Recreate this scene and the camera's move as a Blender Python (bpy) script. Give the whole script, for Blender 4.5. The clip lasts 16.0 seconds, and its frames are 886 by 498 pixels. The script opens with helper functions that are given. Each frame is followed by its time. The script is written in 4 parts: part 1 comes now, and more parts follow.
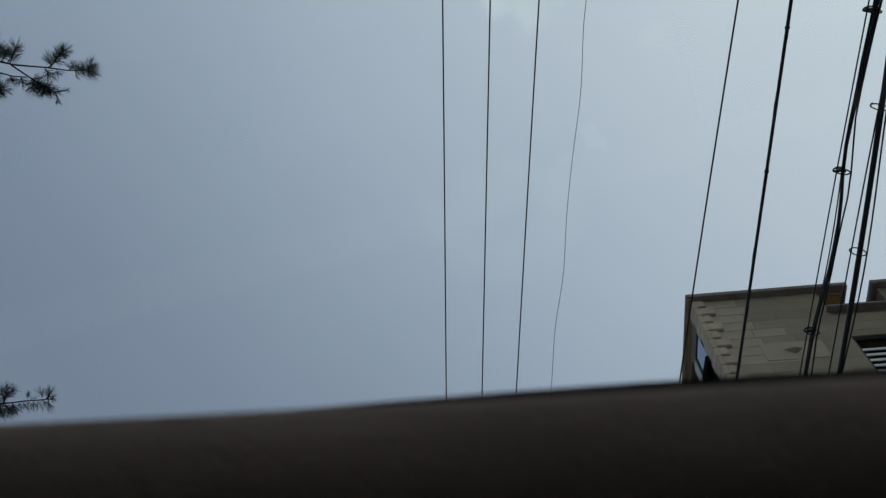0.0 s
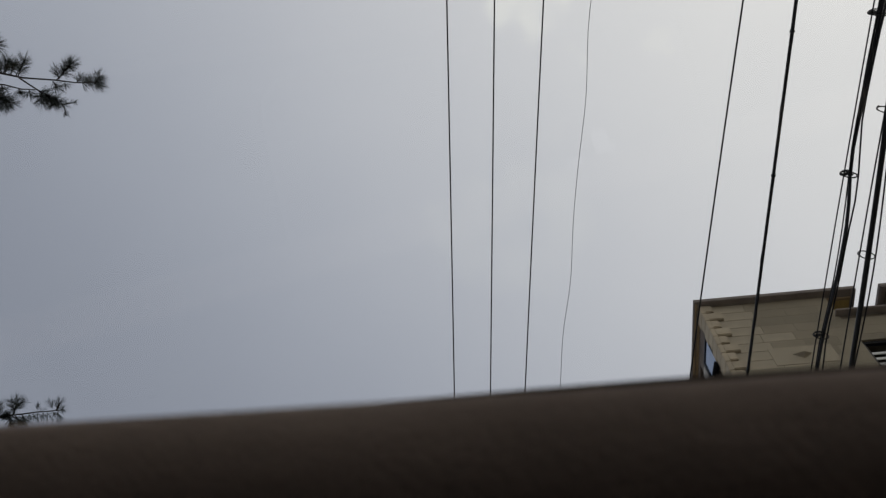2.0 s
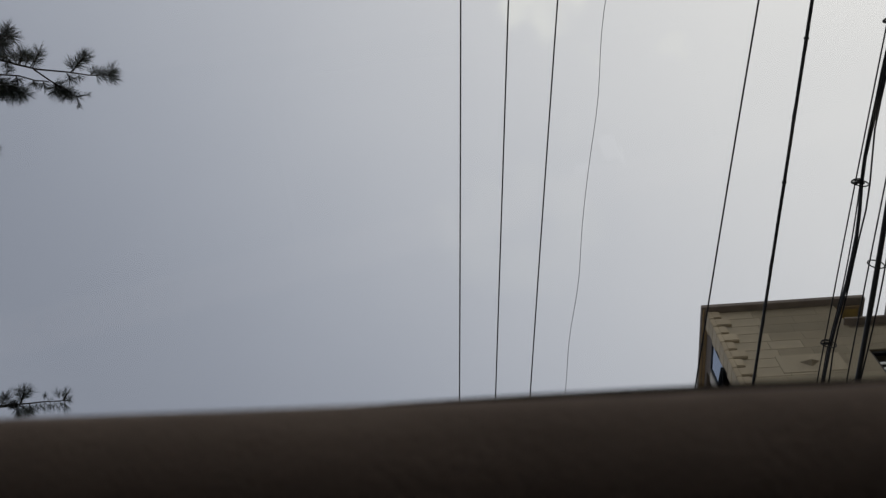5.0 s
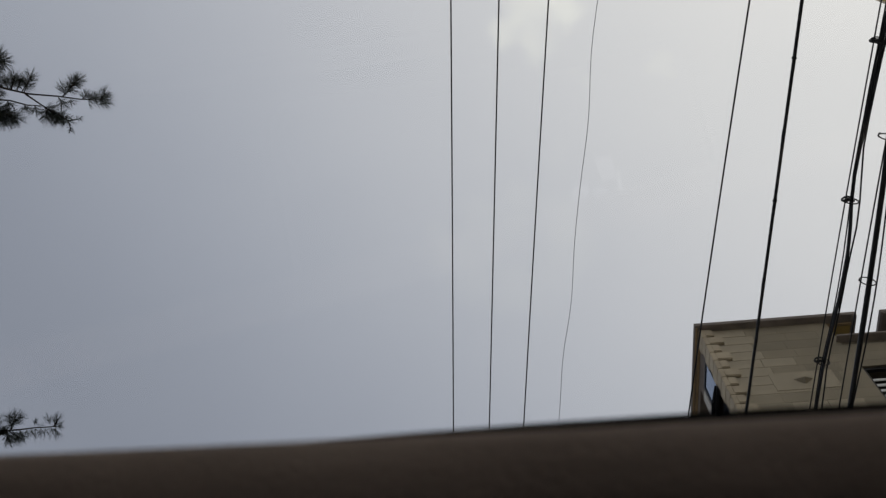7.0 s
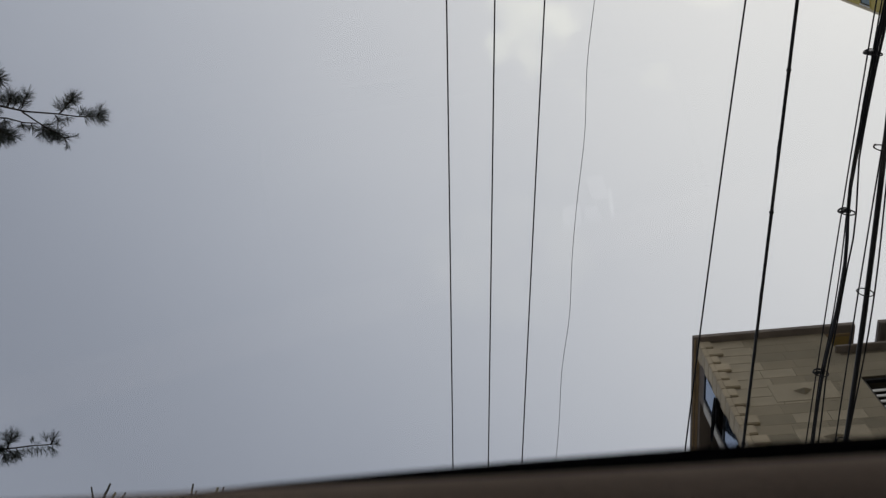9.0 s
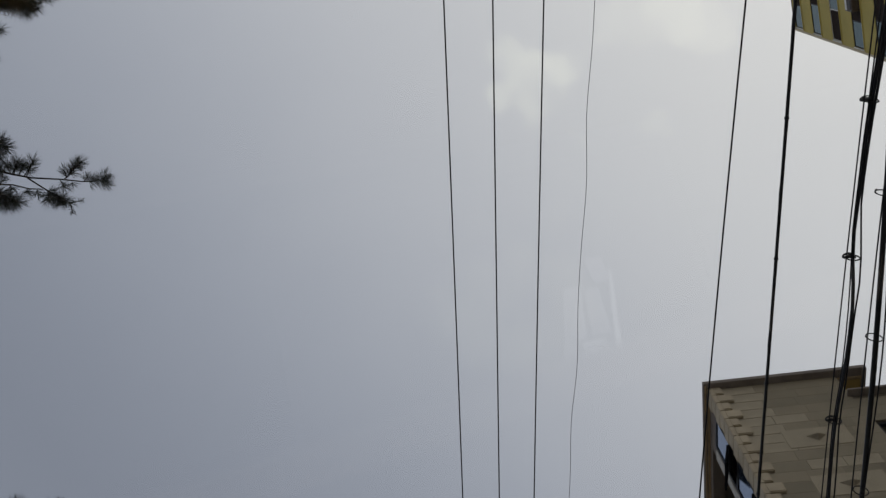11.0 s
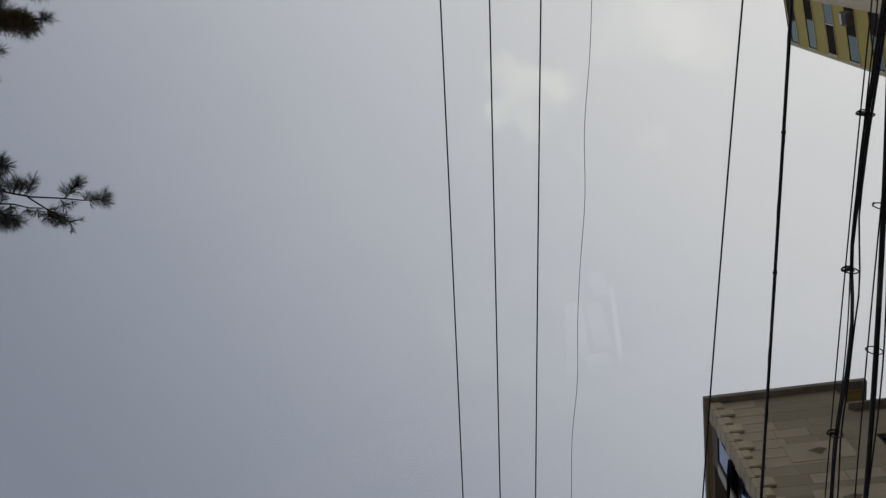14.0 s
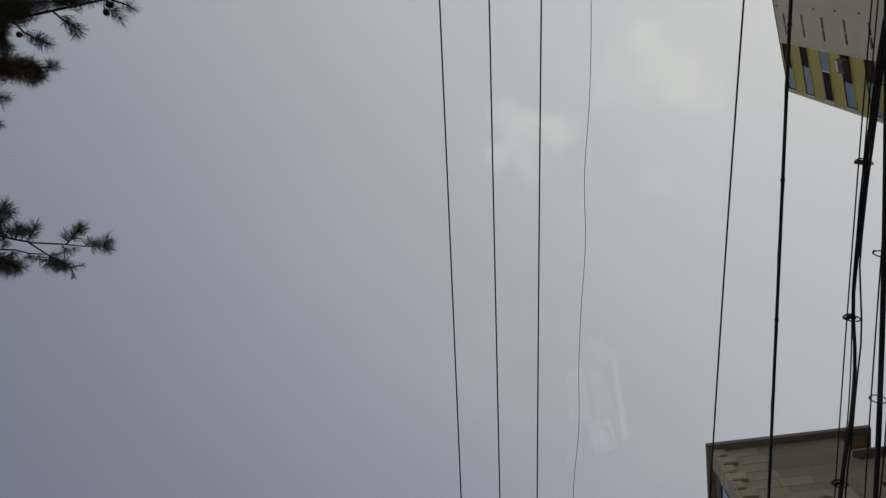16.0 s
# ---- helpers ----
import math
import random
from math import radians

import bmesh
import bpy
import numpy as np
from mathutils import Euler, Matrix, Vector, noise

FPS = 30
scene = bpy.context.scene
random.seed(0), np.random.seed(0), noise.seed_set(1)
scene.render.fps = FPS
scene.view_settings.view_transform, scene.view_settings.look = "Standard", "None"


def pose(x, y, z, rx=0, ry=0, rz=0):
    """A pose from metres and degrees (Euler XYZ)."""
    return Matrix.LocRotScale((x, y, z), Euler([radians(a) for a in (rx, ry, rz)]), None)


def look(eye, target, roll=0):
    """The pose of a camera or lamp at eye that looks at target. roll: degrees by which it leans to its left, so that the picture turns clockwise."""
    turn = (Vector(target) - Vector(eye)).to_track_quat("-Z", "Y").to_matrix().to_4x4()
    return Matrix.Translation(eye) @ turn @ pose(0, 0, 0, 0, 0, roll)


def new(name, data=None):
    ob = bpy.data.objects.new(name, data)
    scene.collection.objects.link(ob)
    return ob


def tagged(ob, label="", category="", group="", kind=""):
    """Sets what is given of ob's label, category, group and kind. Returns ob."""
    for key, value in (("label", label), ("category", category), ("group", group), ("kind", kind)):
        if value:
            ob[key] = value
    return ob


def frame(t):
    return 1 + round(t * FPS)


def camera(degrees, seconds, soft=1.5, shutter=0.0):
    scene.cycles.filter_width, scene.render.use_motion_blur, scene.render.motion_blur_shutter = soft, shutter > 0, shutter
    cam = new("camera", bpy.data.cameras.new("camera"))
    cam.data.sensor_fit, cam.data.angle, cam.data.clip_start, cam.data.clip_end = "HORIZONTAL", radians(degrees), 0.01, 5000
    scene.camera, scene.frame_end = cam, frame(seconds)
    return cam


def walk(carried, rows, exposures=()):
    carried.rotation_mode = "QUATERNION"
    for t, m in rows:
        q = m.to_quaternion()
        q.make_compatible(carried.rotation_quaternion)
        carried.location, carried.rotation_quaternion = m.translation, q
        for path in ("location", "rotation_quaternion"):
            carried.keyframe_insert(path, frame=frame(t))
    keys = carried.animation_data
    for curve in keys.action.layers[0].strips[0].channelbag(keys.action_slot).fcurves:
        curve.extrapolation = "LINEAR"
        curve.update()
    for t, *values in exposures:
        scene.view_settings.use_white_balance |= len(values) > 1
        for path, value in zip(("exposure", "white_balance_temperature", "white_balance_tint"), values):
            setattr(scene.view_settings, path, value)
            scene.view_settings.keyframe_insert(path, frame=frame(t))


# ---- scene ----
# ---------------------------------------------------------------- camera
EYE = 1.15                       # height of the lens over the road
cam = camera(55.0, 16.0, soft=1.35)
cam.data.dof.use_dof = True      # focused far off, so the roof lining close by is soft
cam.data.dof.focus_distance = 14.0
cam.data.dof.aperture_fstop = 11.0
PATH = [
    (0, -0.0037, 0.0392, 0.9762, 152.149, -0.32, 5.567),
    (0.5, 0.0089, 0.0182, 0.9826, 152.557, -0.266, 5.837),
    (1, -0.0079, 0.0172, 0.9755, 152.843, -0.207, 6.157),
    (1.5, -0.0071, 0.0332, 0.9739, 152.77, -0.103, 6.458),
    (2, -0.0079, 0.0395, 0.9716, 152.674, -0.436, 6.29),
    (2.5, -0.0025, 0.0343, 0.9644, 152.389, -0.644, 5.978),
    (3, -0.0068, 0.035, 0.9642, 152.39, -0.929, 5.468),
    (3.5, -0.0081, 0.0342, 0.9655, 152.424, -1.211, 5.224),
    (4, -0.0059, 0.035, 0.9657, 152.504, -1.428, 5.31),
    (4.5, -0.0098, 0.0383, 0.9664, 152.503, -1.6, 5.247),
    (5, -0.0053, 0.0348, 0.9673, 152.642, -1.533, 5.417),
    (7.5, -0.0125, 0.0314, 0.9700, 154.203, -0.659, 5.712),
    (8, -0.0083, 0.0283, 0.9652, 154.288, -0.515, 5.837),
    (8.5, -0.0069, 0.0293, 0.9723, 154.525, -0.391, 5.829),
    (9, -0.0043, 0.0275, 0.9757, 154.898, -0.537, 5.955),
    (9.5, 0.0045, 0.0007, 0.9961, 156.85, -0.625, 6.028),
    (12, 0.0049, -0.0055, 0.9891, 158.382, 0.058, 8.381),
    (12.5, 0.0074, -0.0045, 0.9924, 158.524, 0.159, 8.636),
    (13, 0.0055, -0.0054, 0.9898, 158.886, -0.02, 8.149),
    (13.5, 0.0056, -0.0093, 0.9802, 159.102, -0.117, 7.738),
    (14, 0.0012, -0.0091, 0.9825, 159.304, -0.095, 7.672),
    (14.5, 0.0029, -0.0088, 0.9876, 159.528, -0.145, 7.541),
    (15, 0.0044, -0.0074, 1.0053, 159.907, -0.306, 7.416),
    (15.5, 0.0134, -0.0298, 1.0013, 161.984, -0.188, 7.699),
    (16, 0.0029, -0.0315, 0.9897, 162.21, -0.183, 7.524),
]
walk(cam, [(t, pose(x, y, z + EYE - 1.0, a, b, c)) for t, x, y, z, a, b, c in PATH],
     exposures=[(0.0, -0.08, 5650, 1), (0.15, 0.0, 5900, 4), (0.35, 0.24, 6250, 7), (0.9, 0.23, 6550, 9), (1.4, 0.20, 6620, 10), (8.5, 0.19, 6620, 10), (9.0, 0.23, 6600, 10), (9.5, 0.13, 6560, 10), (12.0, 0.01, 6500, 10), (15.0, -0.04, 6480, 10), (15.5, -0.19, 6450, 10), (16.0, -0.23, 6420, 10)])

# ---------------------------------------------------------------- sky and sun
BRIGHT = Vector((0.68, -0.34, 0.65)).normalized()     # where the sun stands behind the cloud


def sky_world():
    w = bpy.data.worlds.new("overcast_sky")
    scene.world = w
    w.use_nodes = True
    nt = w.node_tree
    nt.nodes.clear()
    N, L = nt.nodes.new, nt.links.new
    out, bg = N("ShaderNodeOutputWorld"), N("ShaderNodeBackground")
    geo = N("ShaderNodeTexCoord")
    dot = N("ShaderNodeVectorMath")
    dot.operation = "DOT_PRODUCT"
    dot.inputs[1].default_value = BRIGHT
    L(geo.outputs["Generated"], dot.inputs[0])
    # cloud: broad unevenness and finer wisps
    n1 = N("ShaderNodeTexNoise")
    n1.inputs["Scale"].default_value, n1.inputs["Detail"].default_value = 2.6, 5
    n1.inputs["Roughness"].default_value = 0.5
    L(geo.outputs["Generated"], n1.inputs["Vector"])
    a = N("ShaderNodeMath")
    a.operation = "MULTIPLY_ADD"
    a.inputs[1].default_value, a.inputs[2].default_value = 0.10, -0.05
    L(n1.outputs["Fac"], a.inputs[0])
    b = N("ShaderNodeMath")
    b.operation = "ADD"
    L(dot.outputs["Value"], b.inputs[0])
    L(a.outputs[0], b.inputs[1])
    ramp = N("ShaderNodeValToRGB")
    ramp.color_ramp.interpolation = "B_SPLINE"
    stops = [(0.0, (0.181, 0.193, 0.237)), (0.25, (0.273, 0.285, 0.336)), (0.5, (0.425, 0.424, 0.459)),
             (0.72, (0.568, 0.552, 0.556)), (0.88, (0.678, 0.648, 0.634)), (1.0, (0.80, 0.75, 0.715))]
    els = ramp.color_ramp.elements
    els[0].position, els[0].color = stops[0][0], (*stops[0][1], 1)
    els[1].position, els[1].color = stops[-1][0], (*stops[-1][1], 1)
    for p, c in stops[1:-1]:
        els.new(p).color = (*c, 1)
    L(b.outputs[0], ramp.inputs["Fac"])
    # thinner places in the cloud, where the light comes through
    fine = N("ShaderNodeTexNoise")
    fine.inputs["Scale"].default_value, fine.inputs["Detail"].default_value = 13.0, 2.0
    L(geo.outputs["Generated"], fine.inputs["Vector"])
    shift = N("ShaderNodeVectorMath")
    shift.operation = "MULTIPLY_ADD"
    shift.inputs[1].default_value = (0.045, 0.045, 0.0)
    L(fine.outputs["Color"], shift.inputs[0])
    move = N("ShaderNodeVectorMath")
    move.operation = "ADD"
    move.inputs[1].default_value = (-0.0225, -0.0225, 0.0)
    L(geo.outputs["Generated"], move.inputs[0])
    L(move.outputs[0], shift.inputs[2])
    glow = ramp.outputs["Color"]
    for c, width, gain in (((0.068, 0.180, 0.981), 0.0018, 0.13), ((0.108, 0.155, 0.982), 0.0012, 0.05), ((0.163, 0.215, 0.963), 0.0007, 0.035),
                           ((0.194, 0.135, 0.972), 0.0016, 0.04), ((0.266, 0.125, 0.956), 0.0022, 0.06), ((0.02, 0.42, 0.91), 0.0060, 0.03)):
        q = N("ShaderNodeVectorMath")
        q.operation = "DOT_PRODUCT"
        q.inputs[1].default_value = Vector(c).normalized()
        L(shift.outputs[0], q.inputs[0])
        r = N("ShaderNodeMapRange")
        r.interpolation_type = "SMOOTHERSTEP"
        r.inputs["From Min"].default_value, r.inputs["From Max"].default_value = 1.0 - width, 1.0
        L(q.outputs["Value"], r.inputs["Value"])
        k = N("ShaderNodeMath")
        k.operation = "MULTIPLY"
        L(r.outputs["Result"], k.inputs[0])
        L(fine.outputs["Fac"], k.inputs[1])
        g = N("ShaderNodeVectorMath")
        g.operation = "MULTIPLY_ADD"
        g.inputs[1].default_value = (gain, gain * 0.96, gain * 0.62)
        L(k.outputs[0], g.inputs[0])
        L(glow, g.inputs[2])
        glow = g.outputs[0]
    sky = N("ShaderNodeTexSky")
    sky.sky_type, sky.sun_disc = "NISHITA", False
    sky.sun_elevation = math.asin(BRIGHT.z)
    sky.sun_rotation = math.atan2(BRIGHT.x, BRIGHT.y)
    sky.air_density, sky.dust_density = 1.0, 6.0
    thin = N("ShaderNodeVectorMath")
    thin.operation = "SCALE"
    thin.inputs["Scale"].default_value = 0.006
    L(sky.outputs["Color"], thin.inputs[0])
    add = N("ShaderNodeVectorMath")
    add.operation = "ADD"
    L(glow, add.inputs[0])
    L(thin.outputs[0], add.inputs[1])
    L(add.outputs[0], bg.inputs["Color"])
    bg.inputs["Strength"].default_value = 1.19
    L(bg.outputs[0], out.inputs["Surface"])


sky_world()
sun = new("sun", bpy.data.lights.new("sun", "SUN"))
sun.data.energy, sun.data.angle, sun.data.color = 0.9, radians(25), (1.0, 0.95, 0.88)
sun.matrix_world = look(BRIGHT * 60, (0, 0, 0))

# ---------------------------------------------------------------- materials


def mat(name, color, rough=0.8, metal=0.0, var=0.25, scale=6.0, fine=60.0, bump=0.2, each=0.0, tint=None, spec=0.5):
    """A surface with two sizes of variation and a fine relief; each: difference between separate pieces."""
    m = bpy.data.materials.new(name)
    m.use_nodes = True
    nt = m.node_tree
    N, L = nt.nodes.new, nt.links.new
    p = nt.nodes["Principled BSDF"]
    p.inputs["Roughness"].default_value, p.inputs["Metallic"].default_value = rough, metal
    p.inputs["Specular IOR Level"].default_value = spec
    co = N("ShaderNodeTexCoord")
    big, small = N("ShaderNodeTexNoise"), N("ShaderNodeTexNoise")
    big.inputs["Scale"].default_value, big.inputs["Detail"].default_value = scale, 5
    small.inputs["Scale"].default_value, small.inputs["Detail"].default_value = fine, 3
    where = N("ShaderNodeNewGeometry").outputs["Position"] if each else co.outputs["Object"]
    L(where, big.inputs["Vector"])
    L(where, small.inputs["Vector"])
    s = N("ShaderNodeMath")
    s.operation = "MULTIPLY_ADD"
    s.inputs[1].default_value = 0.4
    L(small.outputs["Fac"], s.inputs[0])
    L(big.outputs["Fac"], s.inputs[2])
    last = s.outputs[0]
    if each:
        oi = N("ShaderNodeObjectInfo")
        e = N("ShaderNodeMath")
        e.operation = "MULTIPLY_ADD"
        e.inputs[1].default_value = each
        L(oi.outputs["Random"], e.inputs[0])
        L(last, e.inputs[2])
        last = e.outputs[0]
    r = N("ShaderNodeMapRange")
    r.inputs["From Min"].default_value, r.inputs["From Max"].default_value = 0.4, 1.0 + each
    L(last, r.inputs["Value"])
    mix = N("ShaderNodeMix")
    mix.data_type = "RGBA"
    lo = [c * (1 - var) for c in (tint or color)]
    hi = [min(1, c * (1 + var)) for c in color]
    mix.inputs["A"].default_value, mix.inputs["B"].default_value = (*lo, 1), (*hi, 1)
    L(r.outputs["Result"], mix.inputs["Factor"])
    L(mix.outputs["Result"], p.inputs["Base Color"])
    if bump:
        bp = N("ShaderNodeBump")
        bp.inputs["Strength"].default_value, bp.inputs["Distance"].default_value = bump, 0.01
        L(s.outputs[0], bp.inputs["Height"])
        L(bp.outputs["Normal"], p.inputs["Normal"])
    return m


def glass_mat(name, tint=(0.93, 0.97, 0.96), ior=1.5, rough=0.0):
    m = bpy.data.materials.new(name)
    m.use_nodes = True
    p = m.node_tree.nodes["Principled BSDF"]
    p.inputs["Base Color"].default_value = (*tint, 1)
    p.inputs["Roughness"].default_value, p.inputs["IOR"].default_value = rough, ior
    p.inputs["Transmission Weight"].default_value = 1.0
    return m


STONE = mat("beige_stone_tile", (0.268, 0.228, 0.160), 0.75, var=0.30, scale=1.3, fine=35, bump=0.25, each=0.45)
STONE_PALE = mat("pale_stone_panel", (0.372, 0.318, 0.228), 0.7, var=0.16, scale=3, fine=40, bump=0.15)
STONE_TRIM = mat("carved_stone", (0.29, 0.25, 0.185), 0.8, var=0.2, scale=8, fine=60)
QUOIN = mat("quoin_stone", (0.440, 0.368, 0.262), 0.78, var=0.26, scale=5, fine=40, bump=0.35, each=0.4)
MORTAR = mat("mortar", (0.150, 0.126, 0.090), 0.9, var=0.25, scale=4, fine=50)
CORNICE = mat("grey_brown_cornice_paint", (0.200, 0.168, 0.146), 0.7, var=0.25, scale=4, fine=30)
TAN = mat("tan_soffit_paint", (0.33, 0.235, 0.13), 0.6, var=0.2, scale=4, fine=30)
OCHRE = mat("ochre_panel", (0.46, 0.325, 0.11), 0.6, var=0.25, scale=4, fine=30)
WHITE = mat("white_painted_metal", (0.72, 0.72, 0.70), 0.45, var=0.08, scale=4, fine=30, bump=0.05)
SURROUND = mat("pale_grey_surround_paint", (0.47, 0.445, 0.40), 0.7, var=0.15, scale=4, fine=30, bump=0.1)
DARK = mat("dark_frame", (0.018, 0.018, 0.02), 0.5, var=0.2, scale=8, fine=40, bump=0.05)
BROWN_PANEL = mat("brown_wall_panel", (0.140, 0.112, 0.090), 0.7, var=0.2, scale=3, fine=40)
# dark colour stands in for the shade inside rooms and recesses
ROOM = mat("unlit_room_wall", (0.06, 0.06, 0.065), 0.9, var=0.2)
BLUE_GLASS = mat("blue_coated_glass", (0.22, 0.30, 0.43), 0.10, metal=0.9, var=0.1, scale=1.5, fine=6, bump=0.0)
GREY_GLASS = mat("grey_window_glass", (0.112, 0.172, 0.178), 0.08, metal=0.75, var=0.2, scale=1.0, fine=5, bump=0.0)
CREAM = mat("cream_painted_render", (0.66, 0.575, 0.415), 0.85, var=0.12, scale=0.8, fine=20, bump=0.1)
YELLOW = mat("yellow_painted_render", (0.52, 0.425, 0.125), 0.8, var=0.16, scale=0.9, fine=20, bump=0.1)
BRONZE = mat("brown_window_screen", (0.038, 0.029, 0.025), 0.95, var=0.2, scale=2, fine=20, spec=0.05)
SASH = mat("dark_sash_paint", (0.012, 0.013, 0.016), 0.95, var=0.2, spec=0.05)
BROWN_METAL = mat("faded_brown_metal", (0.075, 0.055, 0.042), 0.6, var=0.3, scale=6, fine=60)
METAL = mat("galvanised_metal", (0.35, 0.35, 0.34), 0.5, metal=0.6, var=0.2, scale=10, fine=80)
BLACK_WIRE = mat("black_cable_sheath", (0.012, 0.012, 0.014), 0.42, var=0.3, scale=20, fine=150, bump=0.1, spec=0.30)
THIN_WIRE = mat("weathered_grey_wire", (0.11, 0.11, 0.115), 0.6, var=0.3, scale=20, fine=150, bump=0.1)
BARK = mat("pine_bark", (0.13, 0.085, 0.055), 0.95, var=0.45, scale=14, fine=60, bump=0.8)
TWIG = mat("dark_pine_twig", (0.020, 0.016, 0.014), 0.95, var=0.35, scale=30, fine=120, bump=0.4, spec=0.2)
NEEDLE = mat("pine_needles", (0.033, 0.043, 0.036), 0.7, var=0.45, scale=5, fine=30, bump=0.0, tint=(0.024, 0.030, 0.026), spec=0.2)
DRY_NEEDLE = mat("dry_brown_needles", (0.090, 0.060, 0.026), 0.85, var=0.4, scale=5, fine=30, bump=0.0, spec=0.1)
OLIVE_PANE = mat("olive_frosted_pane", (0.17, 0.15, 0.095), 0.5, var=0.2, scale=2, fine=20, bump=0.0)
GREY_BARK = mat("grey_brown_bark", (0.060, 0.045, 0.034), 0.9, var=0.4, scale=12, fine=60, bump=0.8)
SHOOT = mat("young_shoot_bark", (0.038, 0.038, 0.034), 0.8, var=0.3, scale=12, fine=60, bump=0.3)
PALE_SHOOT = mat("pale_cut_shoot", (0.21, 0.20, 0.125), 0.8, var=0.25, scale=12, fine=60, bump=0.3)
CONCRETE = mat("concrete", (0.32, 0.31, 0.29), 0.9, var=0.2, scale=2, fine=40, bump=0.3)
LINING = mat("brown_roof_lining_cloth", (0.242, 0.193, 0.161), 0.95, var=0.14, scale=18, fine=500, bump=0.3, spec=0.1)
RUBBER = mat("black_rubber", (0.003, 0.003, 0.0035), 1.0, var=0.2, scale=20, fine=200, bump=0.05, spec=0.0)
CAR_PAINT = mat("dark_grey_car_paint", (0.06, 0.062, 0.066), 0.3, metal=0.3, var=0.05, bump=0.0)
# tint chosen to hold street light out of the cabin
BLOCKING_GLASS = glass_mat("light_blocking_glass", (0.50, 0.53, 0.52))
CAR_GLASS = glass_mat("car_window_glass", ior=1.52)
PLATE = mat("brushed_metal_plate", (0.42, 0.42, 0.44), 0.30, metal=1.0, var=0.25, scale=25, fine=200, bump=0.05)
CHROME = mat("satin_chrome", (0.88, 0.88, 0.89), 0.09, metal=1.0, var=0.04, scale=6, fine=60, bump=0.0)
BOUNCE_SEAT = mat("bounce_seat_cloth", (0.240, 0.195, 0.165), 0.95, var=0.15, scale=10, fine=300, spec=0.1)
TRIM_PLASTIC = mat("dark_trim_plastic", (0.03, 0.03, 0.032), 0.6, var=0.2, scale=12, fine=200)
TYRE = mat("tyre_rubber", (0.02, 0.02, 0.02), 0.85, var=0.2)

# ---------------------------------------------------------------- mesh helpers


def part(name, bm, material, parent=None, label="", kind="", smooth=False):
    me = bpy.data.meshes.new(name)
    bm.to_mesh(me)
    bm.free()
    me.materials.append(material)
    if smooth:
        me.polygons.foreach_set("use_smooth", [True] * len(me.polygons))
    ob = new(name, me)
    ob.parent = parent
    return tagged(ob, label=label, kind=kind)


def shared(name, me, at, parent, label=""):
    ob = new(name, me)
    ob.location = at
    ob.parent = parent
    return tagged(ob, label=label)


def add_box(bm, lo, hi, bevel=0.0, segments=1):
    lo, hi = Vector(lo), Vector(hi)
    r = bmesh.ops.create_cube(bm, size=1.0, matrix=Matrix.Translation((lo + hi) / 2) @ Matrix.Diagonal((*(hi - lo), 1)))
    if bevel:
        edges = list({e for v in r["verts"] for e in v.link_edges})
        bmesh.ops.bevel(bm, geom=edges, offset=bevel, segments=segments, affect="EDGES")
    return bm


def box(lo, hi, bevel=0.0, segments=1):
    return add_box(bmesh.new(), lo, hi, bevel, segments)


def box_mesh(name, size, material, bevel=0.0, segments=1):
    """A mesh for alike pieces, centred on its own origin."""
    s = Vector(size) / 2
    bm = box(-s, s, bevel, segments)
    me = bpy.data.meshes.new(name)
    bm.to_mesh(me)
    bm.free()
    me.materials.append(material)
    return me


def add_tube(bm, pts, radii, sides=8):
    """A round tapered rod through pts."""
    pts = [Vector(p) for p in pts]
    if not hasattr(radii, "__len__"):
        radii = [radii] * len(pts)
    rings, side = [], None
    for i, p in enumerate(pts):
        d = (pts[min(i + 1, len(pts) - 1)] - pts[max(i - 1, 0)]).normalized()
        if side is None:
            side = d.orthogonal().normalized()
        side = (side - d * side.dot(d)).normalized()
        other = d.cross(side)
        rings.append([bm.verts.new(p + radii[i] * (math.cos(k * math.tau / sides) * side + math.sin(k * math.tau / sides) * other))
                      for k in range(sides)])
    for a, b in zip(rings, rings[1:]):
        for k in range(sides):
            bm.faces.new((a[k], a[(k + 1) % sides], b[(k + 1) % sides], b[k]))
    bm.faces.new(rings[0][::-1])
    bm.faces.new(rings[-1])
    return bm


def tube(pts, radii, sides=8):
    return add_tube(bmesh.new(), pts, radii, sides)


def empty(name, at, label, category, group="", kind=""):
    return tagged(new(name), label, category, group, kind) if at is None else place(tagged(new(name), label, category, group, kind), at)


def place(ob, at):
    ob.location = at
    return ob


